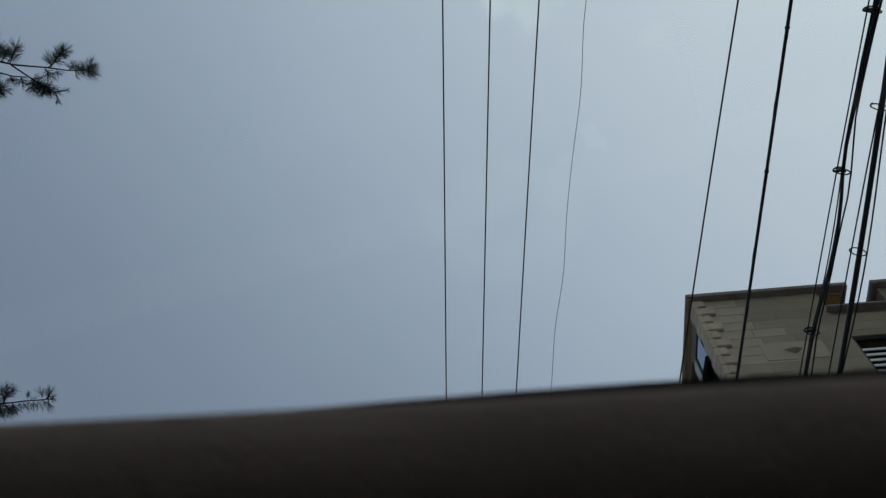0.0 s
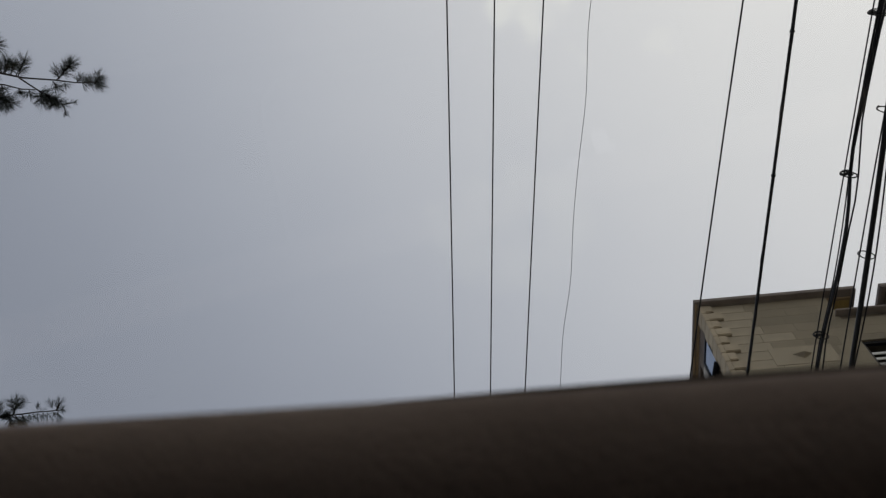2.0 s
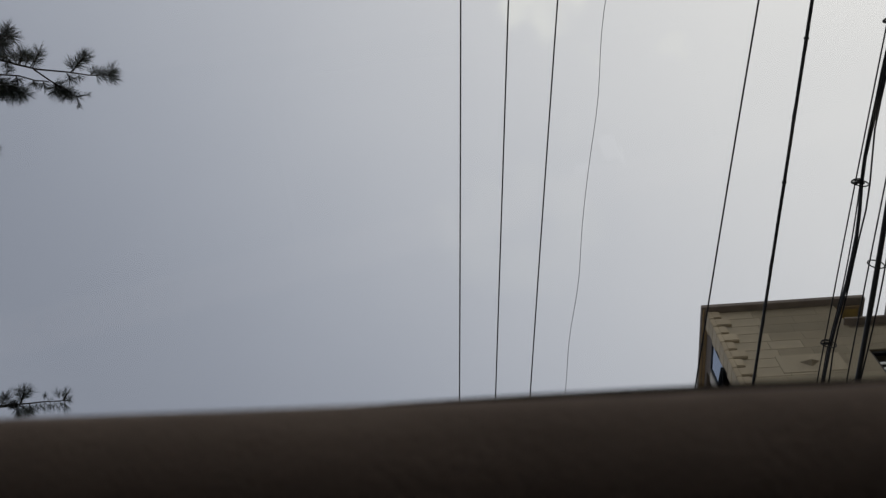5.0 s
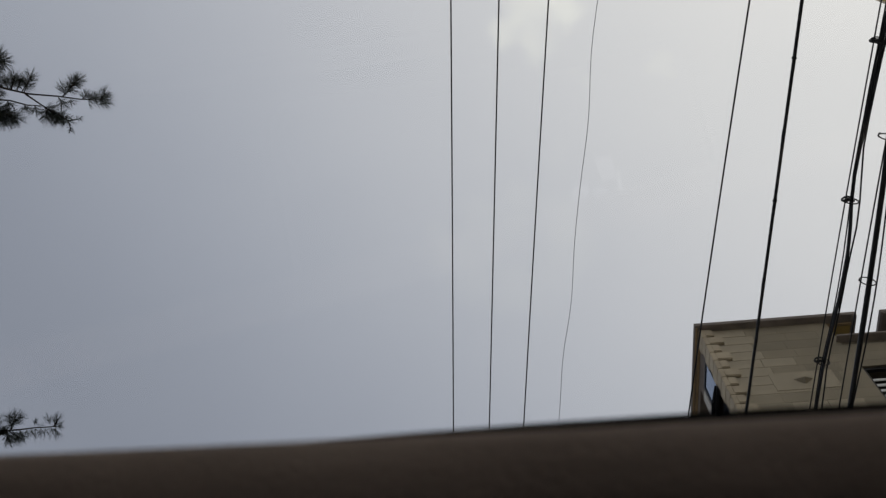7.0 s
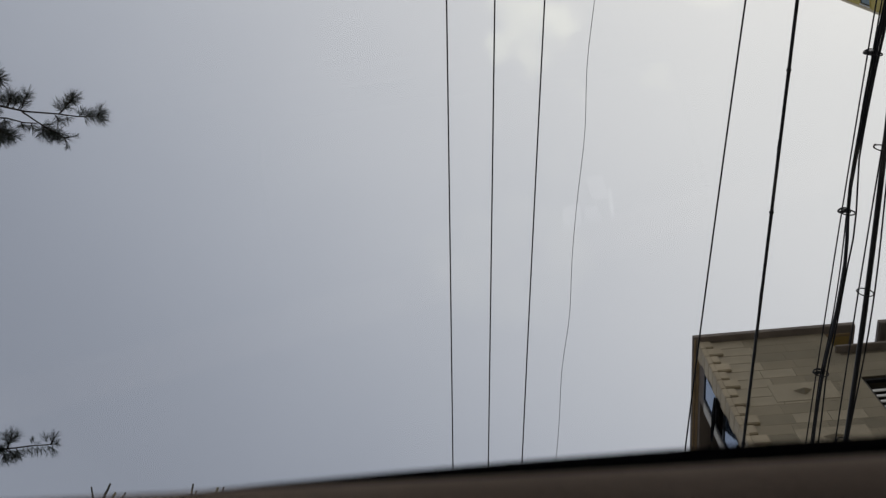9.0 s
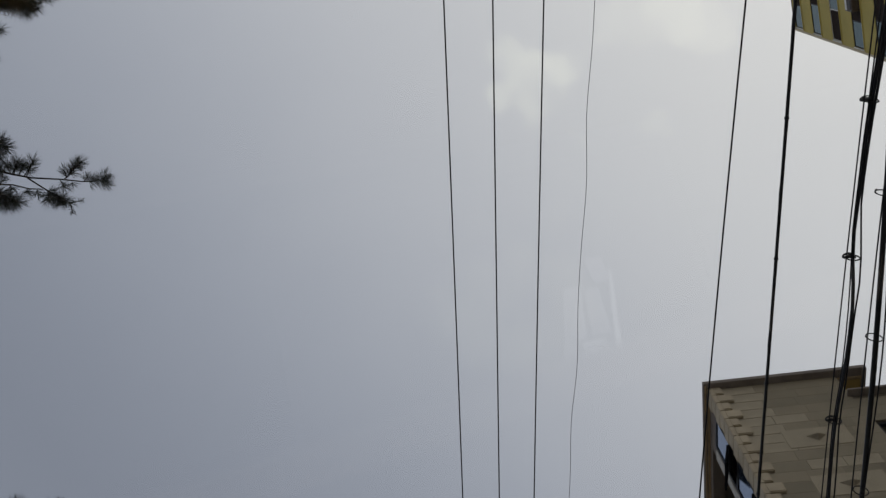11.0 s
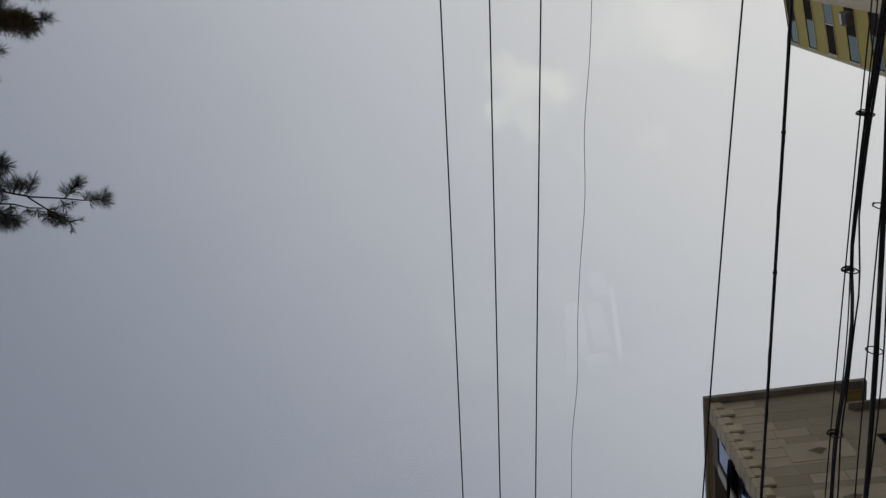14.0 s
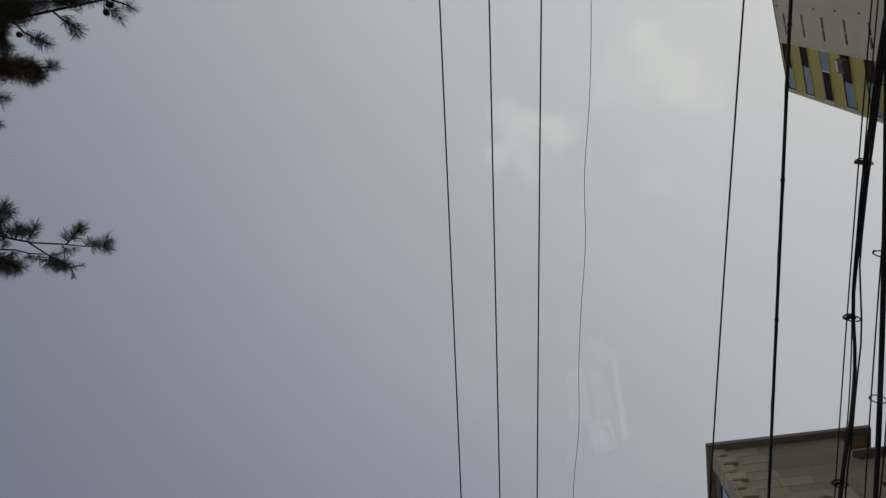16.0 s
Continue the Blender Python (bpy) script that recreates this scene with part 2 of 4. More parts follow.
def wall_pieces(bm, x0, x1, z0, z1, y0, y1, holes):
    """A slab in the x-z plane between y0 and y1 with openings (x0, x1, z0, z1) through it."""
    xs = sorted({x0, x1, *[h[0] for h in holes], *[h[1] for h in holes]})
    zs = sorted({z0, z1, *[h[2] for h in holes], *[h[3] for h in holes]})
    grid = {}

    def solid(i, j):
        if not (0 <= i < len(xs) - 1 and 0 <= j < len(zs) - 1):
            return False
        cx, cz = (xs[i] + xs[i + 1]) / 2, (zs[j] + zs[j + 1]) / 2
        return not any(h[0] < cx < h[1] and h[2] < cz < h[3] for h in holes)

    def v(x, y, z):
        k = (x, y, z)
        if k not in grid:
            grid[k] = bm.verts.new(k)
        return grid[k]
    for i in range(len(xs) - 1):
        for j in range(len(zs) - 1):
            if not solid(i, j):
                continue
            a, b, c, d = xs[i], xs[i + 1], zs[j], zs[j + 1]
            bm.faces.new((v(a, y0, c), v(b, y0, c), v(b, y0, d), v(a, y0, d)))
            bm.faces.new((v(a, y1, c), v(a, y1, d), v(b, y1, d), v(b, y1, c)))
            if not solid(i - 1, j):
                bm.faces.new((v(a, y0, c), v(a, y0, d), v(a, y1, d), v(a, y1, c)))
            if not solid(i + 1, j):
                bm.faces.new((v(b, y0, c), v(b, y1, c), v(b, y1, d), v(b, y0, d)))
            if not solid(i, j - 1):
                bm.faces.new((v(a, y0, c), v(a, y1, c), v(b, y1, c), v(b, y0, c)))
            if not solid(i, j + 1):
                bm.faces.new((v(a, y0, d), v(b, y0, d), v(b, y1, d), v(a, y1, d)))
    return bm


def wall_flat(x0, x1, y0, y1, w):
    """A low square frame lying flat."""
    bm = bmesh.new()
    add_box(bm, (x0, y0, -0.004), (x1, y0 + w, 0.003), 0.001)
    add_box(bm, (x0, y1 - w, -0.004), (x1, y1, 0.003), 0.001)
    add_box(bm, (x0, y0 + w, -0.004), (x0 + w, y1 - w, 0.003), 0.001)
    add_box(bm, (x1 - w, y0 + w, -0.004), (x1, y1 - w, 0.003), 0.001)
    return bm


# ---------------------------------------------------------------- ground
# unseen; paleness is made up to throw light onto soffits and lining
ground = part("ground", box((-1500, -1500, -0.3), (1500, 1500, 0.0)), CONCRETE, None, "unseen ground, pale grey to bounce light upward", "structure")
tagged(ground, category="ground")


# ---------------------------------------------------------------- stone-clad building beside the street
def stone_building():
    H = 14.90 + EYE                      # underside of the cornice
    X0, Y0 = 4.10, 9.60                  # its near corner
    X1, Y1 = 16.0, 12.55
    COURSE = 0.278
    b = empty("stone_building", (X0, Y0, 0), "beige stone-clad building with quoined corners and brown cornice", "building")
    o = Vector((X0, Y0, 0))

    def p(name, bm, m, parent=b, label="", smooth=False):
        bm.transform(Matrix.Translation(-o) if parent is b else Matrix.Identity(4))
        return part(name, bm, m, parent, label, smooth=smooth)
    # core walls; the cladding stands 20 mm proud of them
    win = (6.65, 8.70, EYE + 11.55, EYE + 13.32)
    low = (6.60, 7.80, EYE + 14.225, H)
    front = wall_pieces(bmesh.new(), X0 + 0.02, X1, 0, H, Y0 + 0.02, Y0 + 0.27, [win, low])
    p("wall", front, MORTAR)
    stair = (9.99, 10.66, EYE + 8.6, EYE + 14.45)
    balc = (10.89, 12.40, EYE + 9.0, EYE + 14.70)
    side = wall_pieces(bmesh.new(), Y0 + 0.272, Y1, 0, H, -(X0 + 0.25), -(X0), [stair, balc])
    side.transform(Matrix(((0, -1, 0, 0), (1, 0, 0, 0), (0, 0, 1, 0), (0, 0, 0, 1))))
    p("wall", side, BROWN_PANEL)
    p("wall", box((X0 + 0.3, Y1 - 0.22, 0), (X1, Y1 - 0.02, H)), CREAM)
    p("wall", box((X1 - 0.2, Y0 + 0.28, 0), (X1, Y1 - 0.23, H)), CREAM)
    # roof slab, stopped short at the notch
    rf = box((X0 + 0.05, Y0 + 0.6, H), (X1, Y1, H + 0.1))
    p("roof", rf, CORNICE)
    # cornice: projecting fascia, front and side
    for x0, x1 in ((X0, 7.20), (7.70, X1)):
        c = box((x0 - (0.118 if x0 == X0 else 0.02), Y0 - 0.15, H + 0.001), (x1, Y0 + 0.6, H + 0.10), 0.008)
        p("cornice", c, CORNICE)
    c = box((X0 - 0.118, Y0 + 0.602, H + 0.001), (X0 + 0.05, 12.60, H + 0.10), 0.008)
    p("cornice", c, CORNICE)
    c = box((X0 - 0.098, Y0 - 0.10, H - 0.022), (X0 - 0.068, 12.58, H))
    add_box(c, (X0 - 0.045, Y0 - 0.03, H - 0.045), (X0 - 0.002, 12.56, H))
    p("soffit_moulding", c, TAN, b, "tan painted soffit moulding")
    # recess under the roof edge: low parapet with its own coping, ochre soffit beneath the overhang
    p("coping", box((6.53, Y0 - 0.15, low[2] - 0.06), (7.80, Y0 + 0.3, low[2] - 0.005), 0.01), CORNICE)
    p("ochre_soffit", box((6.60, Y0 + 0.10, H - 0.016), (7.10, Y0 + 0.598, H - 0.001)), OCHRE, b, "ochre painted soffit board")
    p("soffit_moulding", box((6.60, Y0 + 0.03, H - 0.03), (7.12, Y0 + 0.098, H - 0.001), 0.008), TAN)
    p("edge_board", box((7.102, Y0 - 0.14, H - 0.030), (7.198, Y0 + 0.60, H - 0.001), 0.006), CORNICE)
    p("edge_board", box((7.702, Y0 - 0.14, H - 0.030), (7.80, Y0 + 0.60, H - 0.001), 0.006), CORNICE)
    p("recess_wall", box((6.50, Y0 + 0.602, low[2] - 0.3), (7.80, Y0 + 0.70, H - 0.002)), STONE_TRIM)
    p("recess_wall", box((7.802, Y0 + 0.28, low[2]), (7.90, Y0 + 0.6, H - 0.002)), BROWN_PANEL)
    # balcony opening with horizontal rails
    w = p("balcony_opening", wall_pieces(bmesh.new(), win[0], win[1], win[2], win[3], Y0 + 0.05, Y0 + 0.12,
                                         [(win[0] + 0.06, win[0] + 0.62, win[2] + 0.06, win[3] - 0.06),
                                          (win[0] + 0.68, win[1] - 0.06, win[2] + 0.06, win[3] - 0.06)]), DARK)
    p("back_wall", box((win[0] - 0.3, Y0 + 1.2, win[2] - 0.3), (win[1] + 0.3, Y0 + 1.3, win[3] + 0.3)), ROOM)
    for k in range(7):
        z = win[3] - 0.50 - 0.16 * k
        p("rail", box((win[0], Y0 - 0.045, z - 0.034), (win[1], Y0 - 0.022, z + 0.034), 0.008), WHITE, b, "white metal rail")
    # tall stair window in the side wall, with two sashes pushed open
    yy0, yy1, zz0, zz1 = stair
    panes = [(EYE + 13.62, zz1 - 0.05), (EYE + 12.20, EYE + 13.05), (EYE + 10.74, EYE + 11.61), (zz0 + 0.06, EYE + 10.66)]
    gaps = [(EYE + 13.11, EYE + 13.58), (EYE + 11.67, EYE + 12.14)]
    turn = Matrix(((0, -1, 0, 0), (1, 0, 0, 0), (0, 0, 1, 0), (0, 0, 0, 1)))
    fr = wall_pieces(bmesh.new(), yy0, yy1, zz0, zz1, -(X0 + 0.05), -(X0 - 0.012),
                     [(yy0 + 0.02, yy1 - 0.05, z0, z1) for z0, z1 in panes + gaps])
    fr.transform(turn)
    p("window_frame", fr, DARK)
    for z0, z1 in panes:
        p("window_pane", box((X0 + 0.006, yy0 + 0.021, z0 + 0.001), (X0 + 0.016, yy1 - 0.051, z1 - 0.001)), BLUE_GLASS, b, "blue reflecting window glass")
    p("jamb", box((X0 - 0.03, yy1 + 0.004, zz0 - 0.1), (X0 + 0.02, yy1 + 0.22, zz1 - 0.10), 0.008), SURROUND, b, "pale grey window surround")
    p("stair_wall", box((X0 + 0.9, Y0 + 0.29, zz0 - 0.5), (X0 + 0.98, yy1 + 0.2, H - 0.01)), ROOM)
    for z0, z1 in gaps:
        w, h = yy1 - yy0 - 0.05, 0.56
        s = wall_pieces(bmesh.new(), 0, w, -h, 0, 0, 0.04, [(0.04, w - 0.04, -h + 0.04, -0.04)])
        add_box(s, (0.04, 0.018, -h + 0.04), (w - 0.04, 0.024, -0.04))
        s.transform(Matrix.Translation((X0 - 0.014, yy0 + 0.01, z1)) @ Euler((0, radians(20), 0)).to_matrix().to_4x4() @ turn)
        p("open_sash", s, SASH, b, "dark window sash pushed open")
    # balcony behind it: recess with its shade in the back wall's colour, and white bars
    p("back_wall", box((X0 + 0.9, balc[0] - 0.2, balc[2]), (X0 + 1.0, balc[1] + 0.2, balc[3])), ROOM)
    for k in range(11):
        y = balc[0] + 0.05 + 0.112 * k - o.y
        part("bar", box((-0.03, y - 0.012, balc[2] - o.z), (0.0, y + 0.012, EYE + 13.15)), WHITE, b, "white metal bar")
    # second block of the house, behind the end of the side cornice
    r = box((4.12, 12.86, 0), (X1, 16.5, H + 0.0))
    p("wall", r, STONE)
    c = box((4.05, 12.76, H + 0.001), (X1, 16.6, H + 0.10), 0.008)
    p("cornice", c, CORNICE)
    # carved ornament panels
    panels = [(4.93, 6.08, EYE + 12.74, EYE + 13.28), (4.93, 6.14, EYE + 11.40, EYE + 11.94), (4.93, 6.14, EYE + 10.06, EYE + 10.60)]
    for x0, x1, z0, z1 in panels:
        p("stone_panel", box((x0, Y0 - 0.012, z0), (x1, Y0 + 0.019, z1), 0.006), STONE_PALE, b, "pale smooth stone panel")
        d = bmesh.new()
        cx, cz = (x0 + x1) / 2 - 0.02, z0 + 0.27
        rim = [d.verts.new((cx + dx, Y0 - 0.013, cz + dz)) for dx, dz in ((-0.18, 0.03), (0.0, -0.12), (0.18, 0.03), (0.0, 0.075))]
        peak = d.verts.new((cx, Y0 - 0.120, cz - 0.045))
        for k in range(4):
            d.faces.new((rim[k], rim[(k + 1) % 4], peak))
        bmesh.ops.recalc_face_normals(d, faces=d.faces)
        p("ornament", d, STONE_TRIM, b, "carved stone lozenge")
    # quoins: long and short blocks in turn, on both faces of the corner
    def quoin_mesh(name, w, deep):
        """A corner block with a wing along the front, under which the joint is raked out."""
        top = COURSE / 2 - 0.002
        bm = box((0, 0, -top), (0.10, deep, top), 0.012, 2)
        add_box(bm, (0.08, 0.002, -top + 0.040), (w, 0.30, top), 0.016, 2)
        me = bpy.data.meshes.new(name)
        bm.to_mesh(me)
        bm.free()
        me.materials.append(QUOIN)
        return me
    long_q, short_q = quoin_mesh("quoin_long", 0.38, 0.35), quoin_mesh("quoin_short", 0.25, 0.41)
    for k in range(22):
        z = H - 0.004 - COURSE * (k + 0.5)
        shared("quoin", long_q if k % 2 else short_q, (-0.034, -0.050, z), b)
    for k in range(6):
        z = H - 0.09 - COURSE * (k + 0.5)
        shared("quoin", long_q if k % 2 else short_q, (4.12 - X0 - 0.02, 12.86 - Y0 - 0.04, z), b)
    # cladding tiles, course by course
    tile = box_mesh("tile_mesh", (0.6175, 0.02, COURSE - 0.003), STONE, 0.001)
    pale = box_mesh("pale_tile_mesh", (0.612, 0.02, COURSE - 0.012), STONE_PALE, 0.001)
    count = 0
    for k in range(21):
        z = H - 0.002 - COURSE * (k + 0.5)
        x = X0 + (0.225 if k % 2 == 0 else 0.330)
        while x < 9.4:
            lo_z, hi_z = z - COURSE / 2, z + COURSE / 2
            hits = [h for h in (win, low) if hi_z > h[2] + 0.01 and lo_z < h[3] - 0.01 and h[0] - 0.62 < x < h[1] - 0.01]
            w = 0.62 if not hits else hits[0][0] - x
            if w < 0.03:
                x = hits[0][1]
                continue
            if count < 300:
                if w == 0.62:
                    shared("tile", (pale if (k == 9 and x > 4.7) or (k < 8 and x < 4.75 + 0.05 * k) else tile), (x + w / 2 - X0, 0.01, z), b)
                else:
                    p("tile", box((x + 0.001, Y0, lo_z + 0.0015), (x + w - 0.001, Y0 + 0.02, hi_z - 0.0015), 0.001), STONE)
                count += 1
            x += w
    p("lintel", box((win[0], Y0, win[3]), (win[1], Y0 + 0.02, EYE + 13.505), 0.001), STONE)
    p("cladding", box((X0 + 0.003, Y0, 0), (X1, Y0 + 0.0185, H - 0.012 - 21 * COURSE)), STONE)
    p("cladding", box((9.72, Y0, H - 0.012 - 21 * COURSE), (X1, Y0 + 0.0185, H - 0.003)), STONE)
    return b


stone_building()


# ---------------------------------------------------------------- yellow and cream apartment tower
def tower():
    H = 52.0 + EYE
    b = empty("apartment_tower", None, "tall cream apartment tower with a yellow window strip", "building")
    # local frame: x runs along the facade from the corner, y outwards from it, z up
    d = Vector((-0.157, -0.988, 0)).normalized()
    n = Vector((d.y, -d.x, 0))
    n = n if n.x < 0 else -n
    b.matrix_world = Matrix(((d.x, n.x, 0, 19.70), (d.y, n.y, 0, 9.24), (0, 0, 1, 0), (0, 0, 0, 1)))
    W, PITCH = 22.0, 2.60
    storeys = 18
    wins = [(0.18, 2.97, H - 0.14 - PITCH * k - 1.20, H - 0.14 - PITCH * k) for k in range(storeys)]
    slits = [(3.52, 4.78, H - 1.08 - PITCH * k - 0.28, H - 1.08 - PITCH * k) for k in range(storeys)]

    def slab(x0, x1, holes, m):
        bm = wall_pieces(bmesh.new(), x0, x1, 0, H, 0.0, -0.30, holes)
        bmesh.ops.recalc_face_normals(bm, faces=bm.faces)
        return part("wall", bm, m, b)
    slab(0.0, 2.99, wins, YELLOW)
    slab(2.992, W, slits, CREAM)
    part("wall", box((0.0, -12.0, 0), (0.3, -0.302, H)), CREAM, b)
    part("wall", box((W - 0.3, -12.0, 0), (W, -0.302, H)), CREAM, b)
    part("wall", box((0.302, -12.0, 0), (W - 0.302, -11.7, H)), CREAM, b)
    part("roof", box((0.0, -12.0, H + 0.002), (W, 0.02, H + 0.12), 0.01), CORNICE, b)
    part("corner_trim", box((-0.05, -0.06, 0), (0.07, 0.03, H - 0.002), 0.01), CREAM, b)
    part("strip_trim", box((2.975, 0.001, 0), (3.07, 0.025, H - 0.002), 0.005), CREAM, b)
    part("inner_wall", box((0.32, -1.6, 0.1), (W - 0.32, -1.5, H - 0.1)), ROOM, b)
    for k, (x0, x1, z0, z1) in enumerate(wins):
        mid = (x0 + x1) / 2 + (0.25 if k % 3 else -0.05)
        f = wall_pieces(bmesh.new(), x0, x1, z0, z1, -0.02, -0.10,
                        [(x0 + 0.04, mid - 0.03, z0 + 0.03, z1 - 0.03), (mid + 0.03, x1 - 0.04, z0 + 0.03, z1 - 0.03)])
        bmesh.ops.recalc_face_normals(f, faces=f.faces)
        fr = part("window", f, WHITE if k in (2, 6, 9) else DARK, b)
        blue_first = k != 2
        for (a, c), m in zip(((x0 + 0.04, mid - 0.03), (mid + 0.03, x1 - 0.04)),
                             (GREY_GLASS, BRONZE) if blue_first else (BRONZE, GREY_GLASS)):
            part("pane", box((a, -0.05, z0 + 0.03), (c, -0.04, z1 - 0.03)), m, fr)
        part("sill", box((x0 - 0.03, -0.05, z0 - 0.05), (x1 - 0.02, 0.05, z0 - 0.004), 0.006), YELLOW, fr)
        part("jamb", box((x0 - 0.06, -0.05, z0), (x0 - 0.004, 0.04, z1), 0.006), WHITE, fr)
    for k, (x0, x1, z0, z1) in enumerate(slits):
        for a, c, m in ((x0 + 0.02, (x0 + x1) / 2 - 0.06, SASH if k % 2 else BRONZE), ((x0 + x1) / 2 + 0.0, x1 - 0.02, OLIVE_PANE if k % 2 else SASH)):
            part("slit_window", box((a, -0.10, z0 + 0.01), (c, -0.06, z1 - 0.01)), m, b)
        part("mullion", box(((x0 + x1) / 2 - 0.058, -0.12, z0 + 0.002), ((x0 + x1) / 2 - 0.004, 0.012, z1 - 0.002)), CREAM, b)
        if k % 5 != 1:
            z = H - 0.42 - PITCH * k
            part("vent_pipe", tube([(5.18, -0.02, z), (5.18, 0.06, z - 0.01)], 0.045, 10), DARK, b, "dark round vent outlet")
    # outdoor unit hung at one window
    z = H + 0.02 - PITCH * 3
    ac = part("outdoor_unit", box((2.14, 0.0, z - 1.22), (2.82, 0.36, z - 0.42), 0.03), BROWN_METAL, b, "faded brown air conditioner outdoor unit")
    part("fan_guard", tube([(2.48, 0.361, z - 0.92), (2.48, 0.375, z - 0.92)], 0.22, 20), DARK, ac)
    part("panel", box((2.20, 0.361, z - 0.66), (2.76, 0.372, z - 0.46), 0.004), WHITE, ac)
    br = bmesh.new()
    for x in (2.21, 2.78):
        add_box(br, (x, -0.02, z - 1.16), (x + 0.04, 0.40, z - 1.125))
    part("bracket", br, METAL, ac)
    return b


tower()

# ---------------------------------------------------------------- overhead lines
SLOPE = -0.075


def line_x(q, y, y0=-2.0, y1=11.0):
    """Plan of a line: x = q0 + q1 y + q2 y^2 where it passes overhead, straight beyond."""
    yc = min(max(y, y0), y1)
    return q[0] + q[1] * yc + q[2] * yc * yc + SLOPE * (y - yc)


SPAN = (-20.0, 26.0)


def run(q, h, dy=0.5, y0=None, y1=None, wob=None, dx=None, dz=None):
    a, c = SPAN if y0 is None else (y0, y1)
    n = int((c - a) / dy)
    out = []
    for i in range(n + 1):
        y = a + (c - a) * i / n
        sag = 0.0 if -2 < y < 11 else 0.0016 * (min(abs(y + 2), abs(y - 11))) ** 2
        x, z = line_x(q, y), h + EYE + sag
        if wob:
            x += wob(y)
        if dx:
            x += dx(y)
        if dz:
            z += dz(y)
        out.append((x, y, z))
    return out


def power_line(q, h, r, label, m=BLACK_WIRE, wob=None, name="power_line", group="overhead power lines"):
    ob = part(name, tube(run(q, h, 0.25 if wob else 0.5, wob=wob), r, 8), m, None, label, smooth=True)
    return tagged(ob, category="overhead wire", group=group)


for q in ((-0.0915, -0.0861, -0.0002), (0.5287, -0.0927, 0.0), (1.1842, -0.1074, 0.0003)):
    power_line(q, 11.0, 0.0100, "straight black overhead power wire")
power_line((1.6465, -0.1080, -0.0008), 10.0, 0.0038, "thin wavy weathered grey overhead wire", THIN_WIRE, name="thin_wire",
           wob=lambda y: -0.0163 * math.cos(2.78 * y) - 0.0040 * math.sin(2.78 * y) + 0.0045 * math.sin(4.63 * y - 0.64))
power_line((2.1911, -0.1038, 0.0018), 6.5, 0.0075, "black overhead service wire", name="service_wire")


def knotted_cable():
    """A thick cable with small ties along it."""
    q = (2.3200, -0.0530, 0.0)
    c = empty("overhead_cable", (line_x(q, 0), 0, 6.0 + EYE), "thick black overhead cable with small ties", "overhead cable")
    o = Vector(c.location)
    pts = run(q, 6.0, 0.5)
    part("cable", tube([Vector(p) - o for p in pts], 0.0125, 10), BLACK_WIRE, c, smooth=True)
    part("lashing", tube([Vector(p) - o + Vector((0.011 * math.cos(1.3 * i), 0, 0.015 * math.sin(1.3 * i)))
                          for i, p in enumerate(run(q, 6.0, 0.25))], 0.004, 6), BLACK_WIRE, c, smooth=True)
    y = -1.59
    while y < 7:
        p = Vector((line_x(q, y), y, 6.0 + EYE)) - o
        part("tie", tube([p + Vector((0, -0.016, 0)), p + Vector((0, -0.006, 0)), p + Vector((0, 0.006, 0)), p + Vector((0, 0.016, 0))],
                         [0.010, 0.018, 0.018, 0.010], 10), BLACK_WIRE, c)
        y += 1.09
    return c


knotted_cable()


def loop_bm(center, rx, rz, r, lean=0.0, sides=6, n=22, gap=0.0):
    pts = []
    for k in range(n + 1):
        a = gap + (math.tau - 2 * gap) * k / n
        pts.append(center + Vector((rx * math.cos(a), lean * math.cos(a) + 0.008 * math.sin(a), -rz * math.sin(a))))
    return tube(pts, r, sides)


def cable_bundle(q, h, label, thick, strands, ring_ys, ring):
    c = empty("cable_bundle", (line_x(q, 0), 0, h + EYE), label, "cable bundle", "telecom cable bundles")
    o = Vector(c.location)
    part("main_cable", tube([Vector(p) - o for p in run(q, h, 0.25, dx=thick[1])], thick[0], 10), BLACK_WIRE, c, smooth=True)
    for r, dx, dz in strands:
        part("strand", tube([Vector(p) - o for p in run(q, h, 0.2, dx=dx, dz=dz)], r, 6), BLACK_WIRE, c, smooth=True)
    for y in ring_ys:
        ring(Vector((line_x(q, y), y, h + EYE)) - o, c)
    return c


def spacer(p, c):
    """A double wire loop clamped round the strands, with a short pin."""
    a = part("spacer_ring", loop_bm(p + Vector((0.0, 0, 0)), 0.056, 0.036, 0.0050, 0.010), BLACK_WIRE, c)
    part("spacer_ring", loop_bm(p + Vector((-0.026, -0.012, 0.01)), 0.032, 0.022, 0.0045, -0.008), BLACK_WIRE, c)
    part("clamp", tube([p + Vector((-0.050, -0.008, 0)), p + Vector((-0.015, -0.004, 0.010)), p + Vector((0.028, 0.004, 0))],
                       [0.006, 0.012, 0.008], 8), BLACK_WIRE, c)
    return a


def open_ring(p, c):
    """A wide wire ring with an open hook end."""
    a = part("spacer_ring", loop_bm(p + Vector((-0.005, 0, 0)), 0.058, 0.048, 0.0045, 0.010), BLACK_WIRE, c)
    part("hook", tube([p + Vector((-0.060, -0.004, 0.0)), p + Vector((-0.070, -0.016, 0.0)), p + Vector((-0.066, -0.030, 0.0)),
                       p + Vector((-0.056, -0.036, 0.0))], 0.005, 6), BLACK_WIRE, c)
    return a


Q1 = (2.6353, -0.0670, 0.0025)       # the messenger wire that the others hang from


